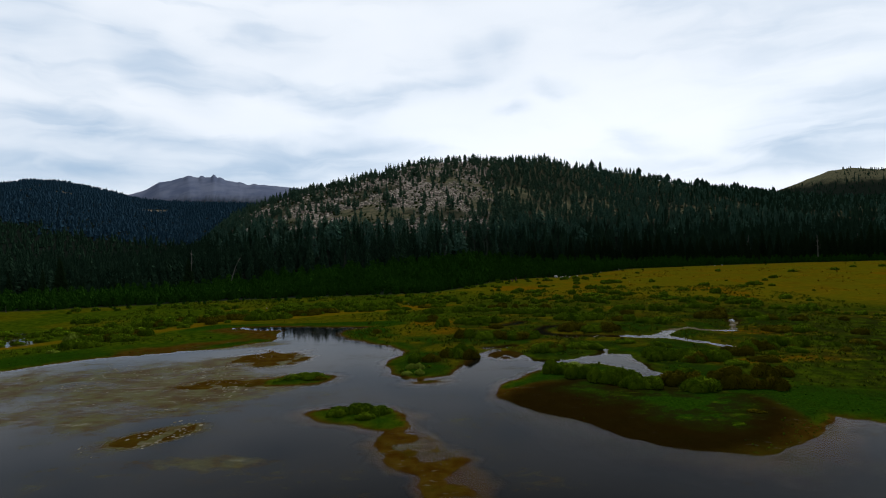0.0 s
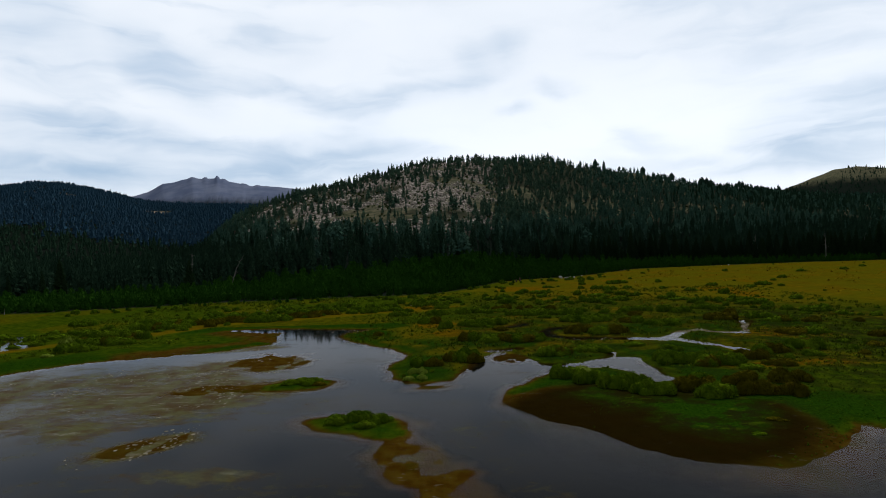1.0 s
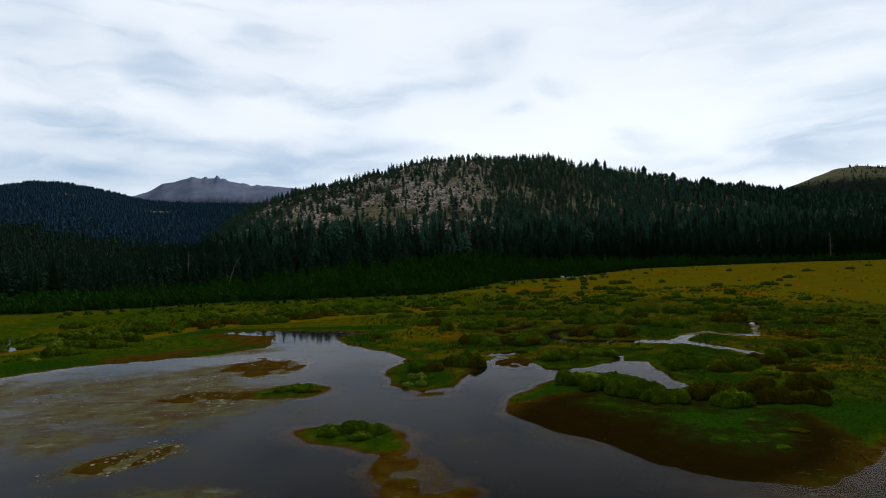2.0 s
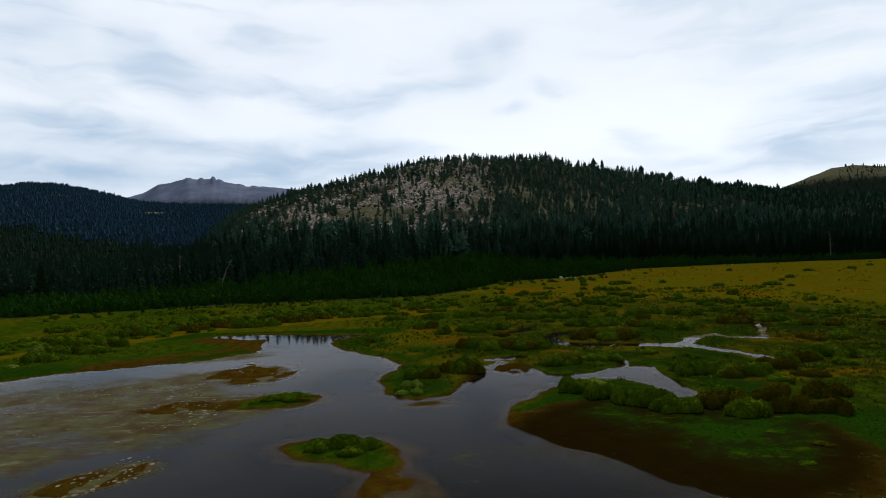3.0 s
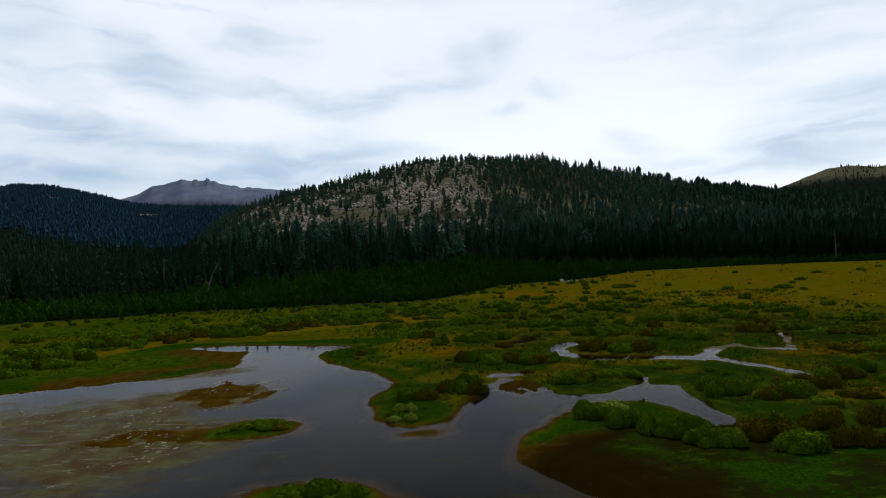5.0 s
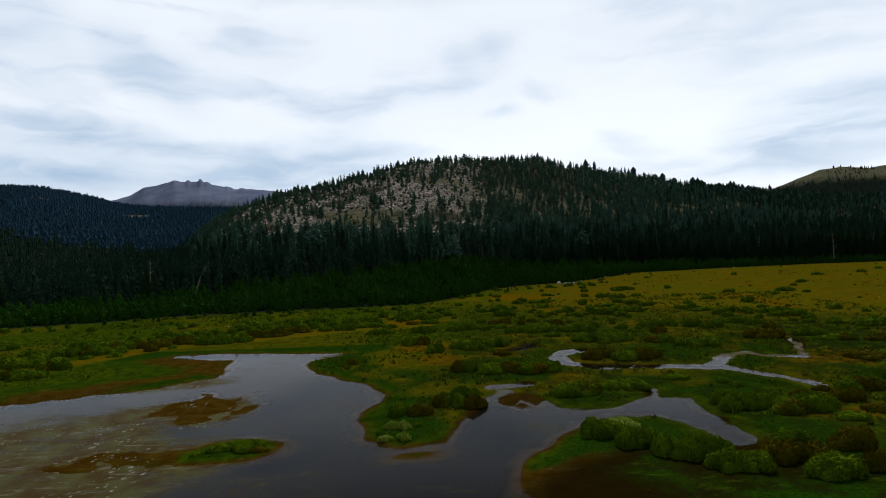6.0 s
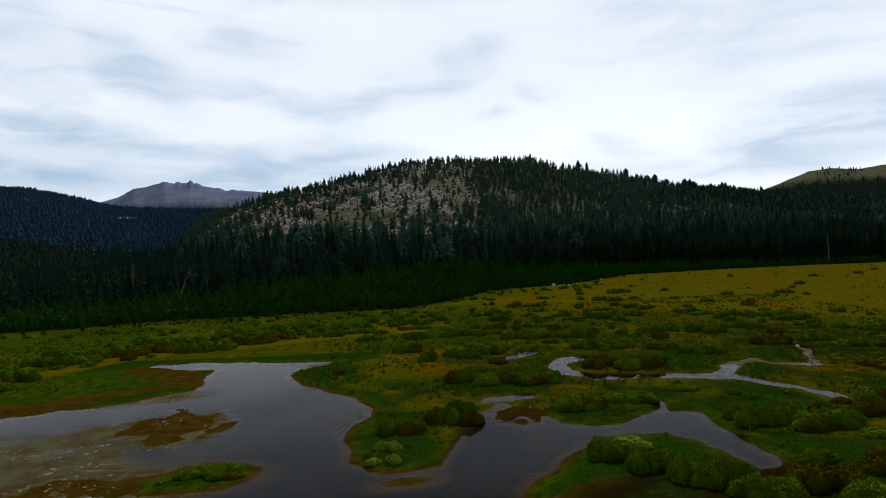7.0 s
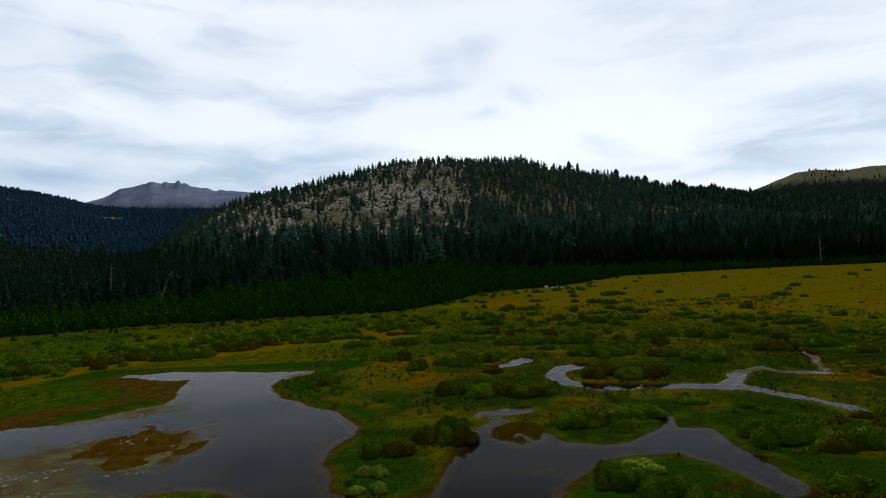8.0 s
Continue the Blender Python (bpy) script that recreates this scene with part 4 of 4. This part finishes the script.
EAST_BUSHES = [(101.8, 153.4, 4.0, 2.2, 0), (106.4, 153.7, 7.4, 1.9, 0), (85.5, 137.2, 7.1, 2.1, 0), (83.5, 143.7, 6.5, 2.1, 0), (72.4, 143.1, 8.1, 2.6, 1), (63.4, 159.9, 5.9, 2.6, 0), (67.8, 157.9, 5.9, 2.4, 0),
               (77.0, 164.7, 6.8, 2.0, 0), (91.9, 135.0, 4.8, 1.8, 1), (54.3, 136.0, 9.9, 2.0, 0), (80.2, 120.2, 10.5, 1.7, 1), (68.6, 104.0, 4.8, 2.6, 0), (71.0, 102.6, 5.2, 2.6, 0), (62.0, 100.9, 7.4, 2.6, 1),
               (56.5, 95.9, 5.9, 2.1, 1)]
CREEK_BUSHES = [(31.4, 128.3, 8.0, 2.5, 1), (37.3, 126.1, 8.2, 2.4, 0), (3.8, 120.6, 5.8, 2.6, 0), (9.7, 119.5, 8.5, 2.6, 0), (16.7, 118.6, 9.1, 2.3, 0), (20.2, 103.8, 8.2, 2.3, 0), (28.6, 106.0, 7.8, 1.6, 0),
                (40.2, 97.6, 4.8, 2.2, 0), (40.6, 94.2, 5.6, 2.4, 0), (43.6, 94.6, 6.4, 2.6, 0), (48.1, 92.2, 9.0, 2.6, 0), (1.1, 100.0, 4.4, 2.4, 0), (4.3, 99.5, 4.0, 2.2, 0)]
SOUTH_BANK_BUSHES = [(19.7, 86.1, 5.7, 2.6, 0), (22.5, 82.4, 5.5, 2.6, 0), (25.2, 79.6, 5.4, 2.6, 0), (28.1, 78.8, 6.3, 2.6, 0), (30.8, 75.3, 6.4, 2.3, 0), (38.6, 72.9, 6.1, 2.4, 0), (37.0, 77.4, 6.4, 2.6, 1),
                     (45.1, 79.5, 5.2, 2.3, 0), (44.6, 73.9, 4.9, 2.6, 1), (48.1, 73.8, 5.6, 2.5, 1), (53.3, 80.8, 6.2, 2.5, 1)]
WEST_MEADOW_BUSHES = [(-18.1, 165.9, 5.9, 2.5, 0), (-29.8, 175.6, 5.3, 2.4, 0), (-35.4, 175.3, 4.4, 1.9, 0), (-44.1, 175.0, 8.0, 1.9, 1), (-50.0, 168.8, 9.6, 2.4, 1), (-55.1, 162.0, 7.6, 2.6, 0), (-60.8, 159.4, 8.1, 2.6, 0),
                      (-23.6, 180.8, 7.2, 2.0, 0), (-16.4, 176.9, 4.4, 1.4, 0), (-10.2, 183.3, 5.4, 1.2, 1), (-4.7, 183.3, 5.4, 1.7, 0), (-5.6, 166.5, 5.9, 2.6, 0), (-6.9, 148.3, 5.4, 2.6, 0), (-2.2, 139.0, 4.7, 2.6, 0),
                      (-19.0, 129.4, 3.4, 1.5, 0), (-16.9, 132.6, 1.3, 0.7, 0)]
WEST_BAND_BUSHES = [(-87.6, 128.2, 10.0, 2.6, 0), (-90.2, 119.5, 7.5, 2.6, 0), (-98.4, 129.3, 6.5, 2.6, 2), (-100.0, 139.9, 7.7, 2.6, 0), (-92.9, 138.9, 9.2, 2.6, 0), (-95.3, 151.5, 6.3, 2.6, 0), (-88.6, 150.8, 8.2, 2.6, 0),
                    (-88.3, 158.9, 10.0, 2.3, 0), (-97.2, 161.5, 5.5, 2.2, 0), (-120.6, 164.3, 8.6, 2.1, 0), (-86.2, 135.4, 7.2, 2.6, 0), (-75.2, 158.4, 7.8, 2.2, 1), (-69.5, 161.8, 8.2, 2.2, 1), (-80.7, 157.4, 7.0, 2.3, 0)]
PENINSULA_BUSHES = [(-6.8, 90.7, 2.3, 1.3, 2), (-5.2, 90.2, 2.2, 1.2, 2), (-5.0, 86.8, 2.1, 1.1, 2), (-7.3, 86.8, 1.8, 1.0, 2), (-0.4, 99.7, 4.2, 2.3, 0), (3.4, 103.4, 5.0, 2.6, 0), (-6.6, 96.4, 3.9, 2.1, 0),
                    (-3.2, 95.7, 3.9, 2.1, 1), (-3.5, 91.1, 1.0, 0.6, 2)]
ISLAND_BUSHES = [(-14.6, 65.6, 4.2, 1.4, 0), (-11.8, 66.3, 4.6, 1.6, 0), (-9.0, 65.4, 3.6, 1.4, 0), (-10.4, 63.4, 3.2, 1.1, 0), (-27.6, 85.4, 3.6, 1.0, 0), (-24.6, 85.6, 4.6, 1.2, 0),
                 (-22.4, 84.8, 3.0, 1.0, 1), (-29.6, 84.2, 2.0, 0.6, 0), (36.5, 58, 2.2, 0.4, 0), (41, 63, 2.4, 0.5, 0), (-92.5, 113, 3.4, 0.8, 2)]
ALL_BUSHES = [MEADOW_BUSHES, OPEN_MEADOW_BUSHES, NORTH_BUSHES, EAST_BUSHES, CREEK_BUSHES, SOUTH_BANK_BUSHES, WEST_MEADOW_BUSHES, WEST_BAND_BUSHES, PENINSULA_BUSHES, ISLAND_BUSHES]


def make_willows():
    names = ("rounded green willow bush on the wet marsh ground", "browning autumn willow bush on the marsh ground", "pale silvery green willow bush by the water")
    fine = ([willow_thing(k, WILLOW, 3400, 0.095, names[0]) for k in range(4)], [willow_thing(10 + k, WILLOW_BROWN, 3400, 0.095, names[1]) for k in range(3)],
            [willow_thing(20 + k, WILLOW_PALE, 2000, 0.15, names[2]) for k in range(2)])
    plain = ([willow_thing(30 + k, WILLOW, 1500, 0.15, names[0]) for k in range(4)], [willow_thing(40 + k, WILLOW_BROWN, 1500, 0.15, names[1]) for k in range(3)],
             [willow_thing(50 + k, WILLOW_PALE, 1500, 0.15, names[2]) for k in range(2)])
    spots = []
    for stretch in ALL_BUSHES:
        for cx, cy, width, high, kind in stretch:
            count = 1 if width < 4.4 else 2 if width < 6.2 else 3 if width < 8.6 else 4
            for i in range(count):
                a = (i + 0.5) / count - 0.5
                r = width * (0.5 if count == 1 else 0.5 - 0.045 * count) * RNG.uniform(0.9, 1.1)
                x = cx + a * width * 0.75 + RNG.uniform(-0.08, 0.08) * width * (count > 1)
                y = cy + RNG.uniform(-0.09, 0.05) * width * (count > 1)
                tint = kind if RNG.uniform() < 0.85 else 1 - min(kind, 1)
                spots.append((x, y, r * 0.92, 0.84 * high * RNG.uniform(0.80, 1.10), tint))

    def d_of(x, y):
        return float(shore(np.array([x]), np.array([y]))[0])

    xs, ys = scatter(-190, 330, 60, 370, 3.6)
    d = shore(xs, ys)
    n, big = fractal(xs, ys, 11, 3, 61), fractal(xs, ys, 34, 3, 63)
    edge = edge_y(xs) - ys
    band = smooth(15, 6, line_distance(xs, ys, [(a, b + 11) for a, b in BUSH_LINE]))
    heart = smooth(-18, 8, xs - 0.12 * (ys - 120)) * smooth(70, 80, ys) * smooth(255, 190, ys + 0.65 * np.maximum(xs - 45, 0) + 18 * big)
    fringe = smooth(45, 15, edge) * smooth(-150, -60, xs) * smooth(140, 60, xs)
    dens = np.maximum.reduce([0.95 * band, 0.42 * heart * smooth(-0.15, 0.3, n), 0.50 * fringe * smooth(-0.1, 0.3, n), 0.25 * (xs < -10) * (ys > 165) * smooth(0.0, 0.4, big), 0.006 * (ys > 165)])
    ok = (RNG.uniform(0, 1, xs.size) < dens) & (d > 2.2) & (edge > 5) & (np.abs(xs / ys) < 1.0)
    ok &= ~((xs < 36) & (xs > 5) & (ys < 84)) & ~((xs < -15) & (ys < 140) & (d < 14)) & ~((np.abs(xs + 8) < 14) & (ys < 145) & (ys > 108) & (xs < 2))
    for x, y, nn, e, away in zip(xs[ok], ys[ok], n[ok], band[ok], edge[ok]):
        r = (0.7 + 1.7 * RNG.uniform() ** 1.5 + 0.7 * max(nn, 0)) * (1.35 if e > 0.4 else 0.85 if away < 40 else 1.0)
        if d_of(x, y) > 0.8 * r + 1.0 and all((x - s[0]) ** 2 + ((y - s[1]) * 1.3) ** 2 > (0.92 * (s[2] + r)) ** 2 for s in spots):
            kind = 1 if RNG.uniform() < (0.45 if x > 50 and y < 150 else 0.15) else 2 if RNG.uniform() < 0.05 else 0
            spots.append((x, y, r, (0.50 + 0.50 * r) * (0.75 if y < 150 else 1.0) * RNG.uniform(0.75, 1.15), kind))
    spots.sort(key=lambda s: math.hypot(s[0], s[1] - 20))
    waiting = [[list(k) for k in fine], [list(k) for k in plain]]
    for i, (x, y, r, h, kind) in enumerate(spots[:340]):
        level = 0 if i < 120 else 1
        z = float(ground_height(np.array([x]), np.array([y]))[0][0])
        m = pose(x, y, max(z, 0.0) - 0.05, 0, 0, RNG.uniform(-25, 25) + 180 * RNG.integers(2)) @ Matrix.Diagonal((r * RNG.uniform(1.0, 1.35), r * RNG.uniform(0.75, 1.0), h, 1))
        if waiting[level][kind]:
            waiting[level][kind].pop().matrix_basis = m
        else:
            models = (fine, plain)[level][kind]
            again(models[RNG.integers(len(models))], m)
    for level in waiting:
        for kind in level:
            for model in kind:
                for child in list(model.children):
                    bpy.data.objects.remove(child)
                bpy.data.objects.remove(model)
    rest = np.array(spots[340:])
    rng = np.random.default_rng(9)
    shapes = [willow_leaves(rng, 420, 0.15, True, 6) for _ in range(4)]
    z, turns = ground_height(rest[:, 0], rest[:, 1])[0] - 0.05, RNG.uniform(-0.4, 0.4, len(rest))
    # the inner layer is coloured dark for shade under the sprays
    for name, layer, skin, words in (("meadow_shrub_branchwork", 0, SHADED_GROWTH, "inner growth of the far meadow shrubs, coloured dark for shade"), ("meadow_shrubs", 1, WILLOW_MANY, "low green and brownish shrubs dotted over the far meadow")):
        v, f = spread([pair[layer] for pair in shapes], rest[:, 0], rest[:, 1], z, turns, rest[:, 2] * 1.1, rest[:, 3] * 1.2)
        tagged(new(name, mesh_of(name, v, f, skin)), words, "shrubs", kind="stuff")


make_willows()


# ---- grasses ----
def tuft(rng, blades, wide):
    """Upright bent blades from one foot, height 1."""
    v, f = [], []
    for _ in range(blades):
        a, lean = rng.uniform(0, 2 * math.pi), rng.uniform(0.2, 0.9)
        bx, by = rng.normal(0, 0.22, 2)
        c, s = math.cos(a), math.sin(a)
        h = rng.uniform(0.6, 1.0)
        n = len(v)
        v += [(bx - wide * s, by + wide * c, -0.1), (bx + wide * s, by - wide * c, -0.1), (bx + lean * 0.6 * c, by + lean * 0.6 * s, h)]
        f.append((n, n + 1, n + 2))
    return np.array(v, float), np.array(f)


def make_grasses():
    rng = np.random.default_rng(12)
    xs, ys = scatter(-95, 95, 44, 160, 0.75)
    d = shore(xs, ys)
    n = fractal(xs, ys, 7, 3, 81)
    flats = np.maximum(smooth(-2, 3, oval(xs, ys, 26, 66, 22, 17, 20)), smooth(-3, 3, oval(xs, ys, -66, 128, 24, 13, 28)))
    brook = np.min([line_distance(xs, ys, line) for line, _ in CREEKS], 0) < 3.2
    ok = ((d > 0.25) | (brook & (n > 0.0) & (d > -1.6))) & (np.abs(xs) < 0.95 * ys) & (RNG.uniform(0, 1, xs.size) < np.clip(0.75 + n - 0.95 * flats * smooth(18, 10, d), 0.0, 1)) & (line_distance(xs, ys, [(a, b - 5) for a, b in BUSH_LINE]) > 5.5)
    X, Y = xs[ok], ys[ok]
    z = np.maximum(ground_height(X, Y)[0], -0.06)
    tall = RNG.uniform(0.06, 0.18, X.size)
    v, f = spread([tuft(rng, 5, 0.2) for _ in range(4)], X, Y, z, RNG.uniform(0, 6.3, X.size), tall * 2.2, tall)
    tagged(new("sedge_grass", mesh_of("sedge_grass", v, f, SEDGE)), "wet green sedge grass along the lagoon shore", "grass", kind="stuff")

    xs, ys = scatter(-120, 130, 74, 235, 1.3)
    d, n = shore(xs, ys), fractal(xs, ys, 9, 3, 83)
    ok = (d > 0.9) & (np.abs(xs / ys) < 1.0) & (RNG.uniform(0, 1, xs.size) < np.clip(0.32 + 0.9 * n, 0.05, 0.8)) & (edge_y(xs) - ys > 4) & ~((d < 14) & (xs < -28)) & ~((ys < 84) & (xs < 36)) & (line_distance(xs, ys, [(a, b - 5) for a, b in BUSH_LINE]) > 5.5)
    X, Y = xs[ok], ys[ok]
    z = ground_height(X, Y)[0]
    tall = RNG.uniform(0.3, 0.7, X.size)
    v, f = spread([tuft(rng, 14, 0.09) for _ in range(4)], X, Y, z, RNG.uniform(0, 6.3, X.size), tall * RNG.uniform(1.2, 2.4, X.size), tall)
    shapes = [tuft(rng, 6, 0.16) for _ in range(4)]
    fx, fy = scatter(-150, 330, 165, 376, 2.3)
    m = fractal(fx, fy, 22, 3, 85)
    ok = (edge_y(fx) - fy > 3) & (np.abs(fx / fy) < 0.95) & (RNG.uniform(0, 1, fx.size) < np.clip(0.02 + 0.4 * m, 0.005, 0.3)) & (fx > 25)
    fz, high = ground_height(fx[ok], fy[ok])[0], RNG.uniform(0.3, 0.75, int(ok.sum()))
    gv, gf = spread(shapes, fx[ok], fy[ok], fz, RNG.uniform(0, 6.3, high.size), high * RNG.uniform(1.5, 3.5, high.size), high)
    tagged(new("dry_grass", mesh_of("dry_grass", gv, gf, DRY_GRASS)), "tufts of golden brown dry grass in the open meadow", "grass", kind="stuff")
    tagged(new("tussocks", mesh_of("tussocks", v, f, TUSSOCK)), "low tussocks of yellow-green grass between the bushes", "grass", kind="stuff")


make_grasses()


# ---- rafts of dried weed on the water ----
def weed_raft(rng):
    """A thin uneven raft of radius 1, with a frayed rim."""
    sides = 7
    v = [(0, 0, 1.0)]
    for ring, high in ((1.0, 0.7), (1.08, -0.6)):
        v += [(ring * w * math.cos(2 * math.pi * i / sides), ring * w * math.sin(2 * math.pi * i / sides), high) for i, w in enumerate(rng.uniform(0.55, 1.2, sides))]
    f = [(0, 1 + i, 1 + (i + 1) % sides) for i in range(sides)]
    for i in range(sides):
        j = (i + 1) % sides
        f += [(1 + i, 1 + sides + i, 1 + sides + j), (1 + i, 1 + sides + j, 1 + j)]
    return np.array(v, float), np.array(f)


def make_rafts():
    rng = np.random.default_rng(33)
    xs, ys = scatter(-110, 82, 48, 150, 0.6)
    dens = np.zeros(xs.size)
    for cx, cy, rx, ry, turn, power in ((-41, 101, 13, 9, 15, 0.55), (-47, 93, 16, 8, 20, 0.5), (-64, 90, 24, 12, 15, 0.35), (-45, 78, 15, 10, 25, 0.45), (-37.5, 59, 10, 5, 40, 0.5),
                                        (-52, 116, 9, 4, 20, 0.5), (-30, 140, 9, 4, 0, 0.25), (60, 127.5, 5, 2.5, 0, 0.9), (72, 129, 4, 8, -25, 0.8), (55, 108, 4, 5, 30, 0.35), (34, 120, 12, 2.5, 0, 0.3)):
        dens = np.maximum(dens, power * smooth(-0.1, 0.5, oval(xs, ys, cx, cy, rx, ry, turn) / min(rx, ry)))
    d = shore(xs, ys)
    ok = (d < -0.2) & (RNG.uniform(0, 1, xs.size) < dens * smooth(-0.05, 0.35, fractal(xs, ys, 5, 3, 91)))
    X, Y = xs[ok], ys[ok]
    z = np.maximum(ground_height(X, Y)[0], 0.0) + 0.012
    wide = 0.06 + 0.24 * RNG.uniform(0, 1, X.size) ** 2.0
    v, f = spread([weed_raft(rng) for _ in range(5)], X, Y, z, RNG.uniform(-0.4, 0.4, X.size), wide, np.full(X.size, 0.018))
    tagged(new("weed_rafts", mesh_of("weed_rafts", v, f, DRIED_WEED)), "pale dried rafts of floating weed on the shallow water", "weed", kind="stuff")


make_rafts()


# ---- the stony hillside ----
def boulder(rng):
    bm = bmesh.new()
    bmesh.ops.create_icosphere(bm, subdivisions=1, radius=1.0)
    for v in bm.verts:
        v.co *= rng.uniform(0.65, 1.15)
        v.co.z *= 0.75
    verts = np.array([v.co[:] for v in bm.verts])
    faces = np.array([[v.index for v in fc.verts] for fc in bm.faces])
    bm.free()
    return verts, faces


def make_hillside():
    rng = np.random.default_rng(15)
    xs, ys = scatter(-420, 130, 310, 880, 3.0)
    z = ground_height(xs, ys)[0]
    k = rocky(xs, ys, z) * smooth(-0.12, 0.25, fractal(xs, ys, 26, 4, 41) + 0.04)
    ok = RNG.uniform(0, 1, xs.size) < 0.8 * k
    X, Y, Z = xs[ok], ys[ok], z[ok]
    size = 0.5 + 2.1 * RNG.uniform(0, 1, X.size) ** 2.2
    v, f = spread([boulder(rng) for _ in range(5)], X, Y, Z, RNG.uniform(0, 6.3, X.size), size, size)
    tagged(new("boulder_field", mesh_of("boulder_field", v, f, GRANITE)), "pale pinkish granite boulders scattered down the open hillside", "rocks", kind="stuff")
    xs, ys = scatter(-420, 700, 300, 1000, 7.2)
    z, _, _, w = ground_height(xs, ys)
    u = xs / (ys - 24)
    ok = (w == 0) & (z > 28) & (np.abs(u) < 0.8) & (RNG.uniform(0, 1, xs.size) < np.where(rocky(xs, ys, z) > 0.3, 0.40, 0.22))
    X, Y, Z = xs[ok], ys[ok], z[ok]
    size = RNG.uniform(0.8, 2.4, X.size)
    v, f = spread([willow_leaves(rng, 26, 0.45, False, 0) for _ in range(4)], X, Y, Z - 0.1, RNG.uniform(0, 6.3, X.size), size, size * 0.8)
    tagged(new("hillside_scrub", mesh_of("hillside_scrub", v, f, SCRUB)), "dark green scrub between the rocks of the hillside", "shrubs", kind="stuff")


make_hillside()


# ---- single things of the meadow and forest edge ----
def dead_tree(x, y, tall, lean, turn, label):
    rng = np.random.default_rng(int(abs(x)) + 1)
    tree = tagged(new("dead_tree"), label, "dead tree", "bleached snags of the forest")
    z = float(ground_height(np.array([x]), np.array([y]))[0][0])
    tree.matrix_basis = pose(x, y, z, 0, 0, 0)
    part("trunk", mesh_of("trunk", *cone_trunk(tall, 0.015 * tall, 7, lean, radians(turn)), DEADWOOD, True), tree)
    for i in range(9):
        t, a = rng.uniform(0.35, 0.93), rng.uniform(0, 360)
        v, f = cone_trunk(tall * 0.20 * (1.15 - t) * rng.uniform(0.5, 1.2) + 0.4, 0.006 * tall, 4)
        c, s = math.cos(radians(turn)), math.sin(radians(turn))
        ob = part("branch", mesh_of("branch", v, f, DEADWOOD), tree)
        ob.matrix_basis = pose(lean * t * t * tall * c, lean * t * t * tall * s, t * tall, 0, rng.uniform(25, 75), a)


def make_dead_trees():
    words = "bleached bare trunk of a dead standing pine at the forest edge"
    for x, y, tall, lean, turn in ((-132, 256, 22, 0.03, 20), (-112.5, 257, 18, 0.35, 15), (268, 393, 21, 0.04, 200), (226, 408, 19, 0.02, 90), (309, 410, 18, 0.02, 30)):
        dead_tree(x, y, tall, lean, turn, words)
    spires = [conifer_thing(60 + k, "ridge_pine", RIDGE_NEEDLES_HAZE, 0.10, 9, 5, "thin ragged pine standing on the bald ridge", "thin pines on the bald ridge") for k in range(2)]
    xs, ys = np.array((1322.0, 1300, 1345, 1440, 1272, 1331)), np.array((1800.0, 1806, 1812, 1830, 1800, 1796))
    tall = np.array((34.0, 27, 30, 27, 20, 22))
    plant(spires, xs, ys, ground_height(xs, ys)[0], tall, tall * 1.2)


make_dead_trees()


def make_stones():
    rng = np.random.default_rng(21)
    for dx, dy, r in ((0, -3, 1.35), (3.6, -3.4, 0.8), (5.6, -3, 1.0), (2.4, -4, 0.6), (7.6, -3.2, 0.7), (14, 6, 0.5), (34, 30, 0.5), (38, 33, 0.4), (52, 52, 0.6), (90, 66, 0.5), (124, 68, 0.5), (130, 70, 0.5)):
        x, y = 58.5 + dx, 303.5 + dy
        v, f = boulder(rng)
        rock = tagged(new("boulder", mesh_of("boulder", v * (r, r * 0.8, r * 1.1), f, PALE_STONE)), "pale weathered boulder at the edge of the thicket", "rock", "pale boulders at the meadow edge")
        rock.matrix_basis = pose(x, y, float(ground_height(np.array([x]), np.array([y]))[0][0]) + 0.35 * r, 0, 0, rng.uniform(0, 360))
    for x, y, r in ((-17, 194, 0.35), (-42, 186, 0.3), (36, 236, 0.3), (88, 262, 0.35), (-70, 190, 0.35)):
        v, f = boulder(rng)
        rock = tagged(new("boulder", mesh_of("boulder", v * (r, r * 0.8, r), f, GRANITE)), "small pale stone lying in the meadow grass", "rock", "pale boulders at the meadow edge")
        rock.matrix_basis = pose(x, y, float(ground_height(np.array([x]), np.array([y]))[0][0]) + 0.3 * r, 0, 0, rng.uniform(0, 360))
    for x, y, tall in ((34, 288, 2.6), (31.5, 283, 1.8)):
        stump = tagged(new("tree_stump"), "dark broken stump of a small dead tree in the meadow", "stump", "dark stumps in the meadow")
        stump.matrix_basis = pose(x, y, float(ground_height(np.array([x]), np.array([y]))[0][0]), 0, 0, 0)
        part("trunk", mesh_of("trunk", *cone_trunk(tall, 0.45, 7, 0.1, 1.0), BARK, True), stump)
        for i in range(3):
            ob = part("branch", mesh_of("branch", *cone_trunk(1.1, 0.14, 5), BARK), stump)
            ob.matrix_basis = pose(0, 0, tall * (0.35 + 0.15 * i), 0, 60, 120 * i + 30)


make_stones()


def make_marker():
    x, y = -176.0, 196.5
    post = tagged(new("marker_post"), "thin white marker post at the edge of the meadow", "post")
    post.matrix_basis = pose(x, y, float(ground_height(np.array([x]), np.array([y]))[0][0]), 0, 0, 0)
    part("pole", mesh_of("pole", *cone_trunk(2.2, 0.10, 8), DEADWOOD, True), post)
    part("cap", mesh_of("cap", *(lambda v, f: (v * (0.16, 0.16, 0.12) + (0, 0, 2.2), f))(*boulder(np.random.default_rng(3))), GRANITE), post)


make_marker()
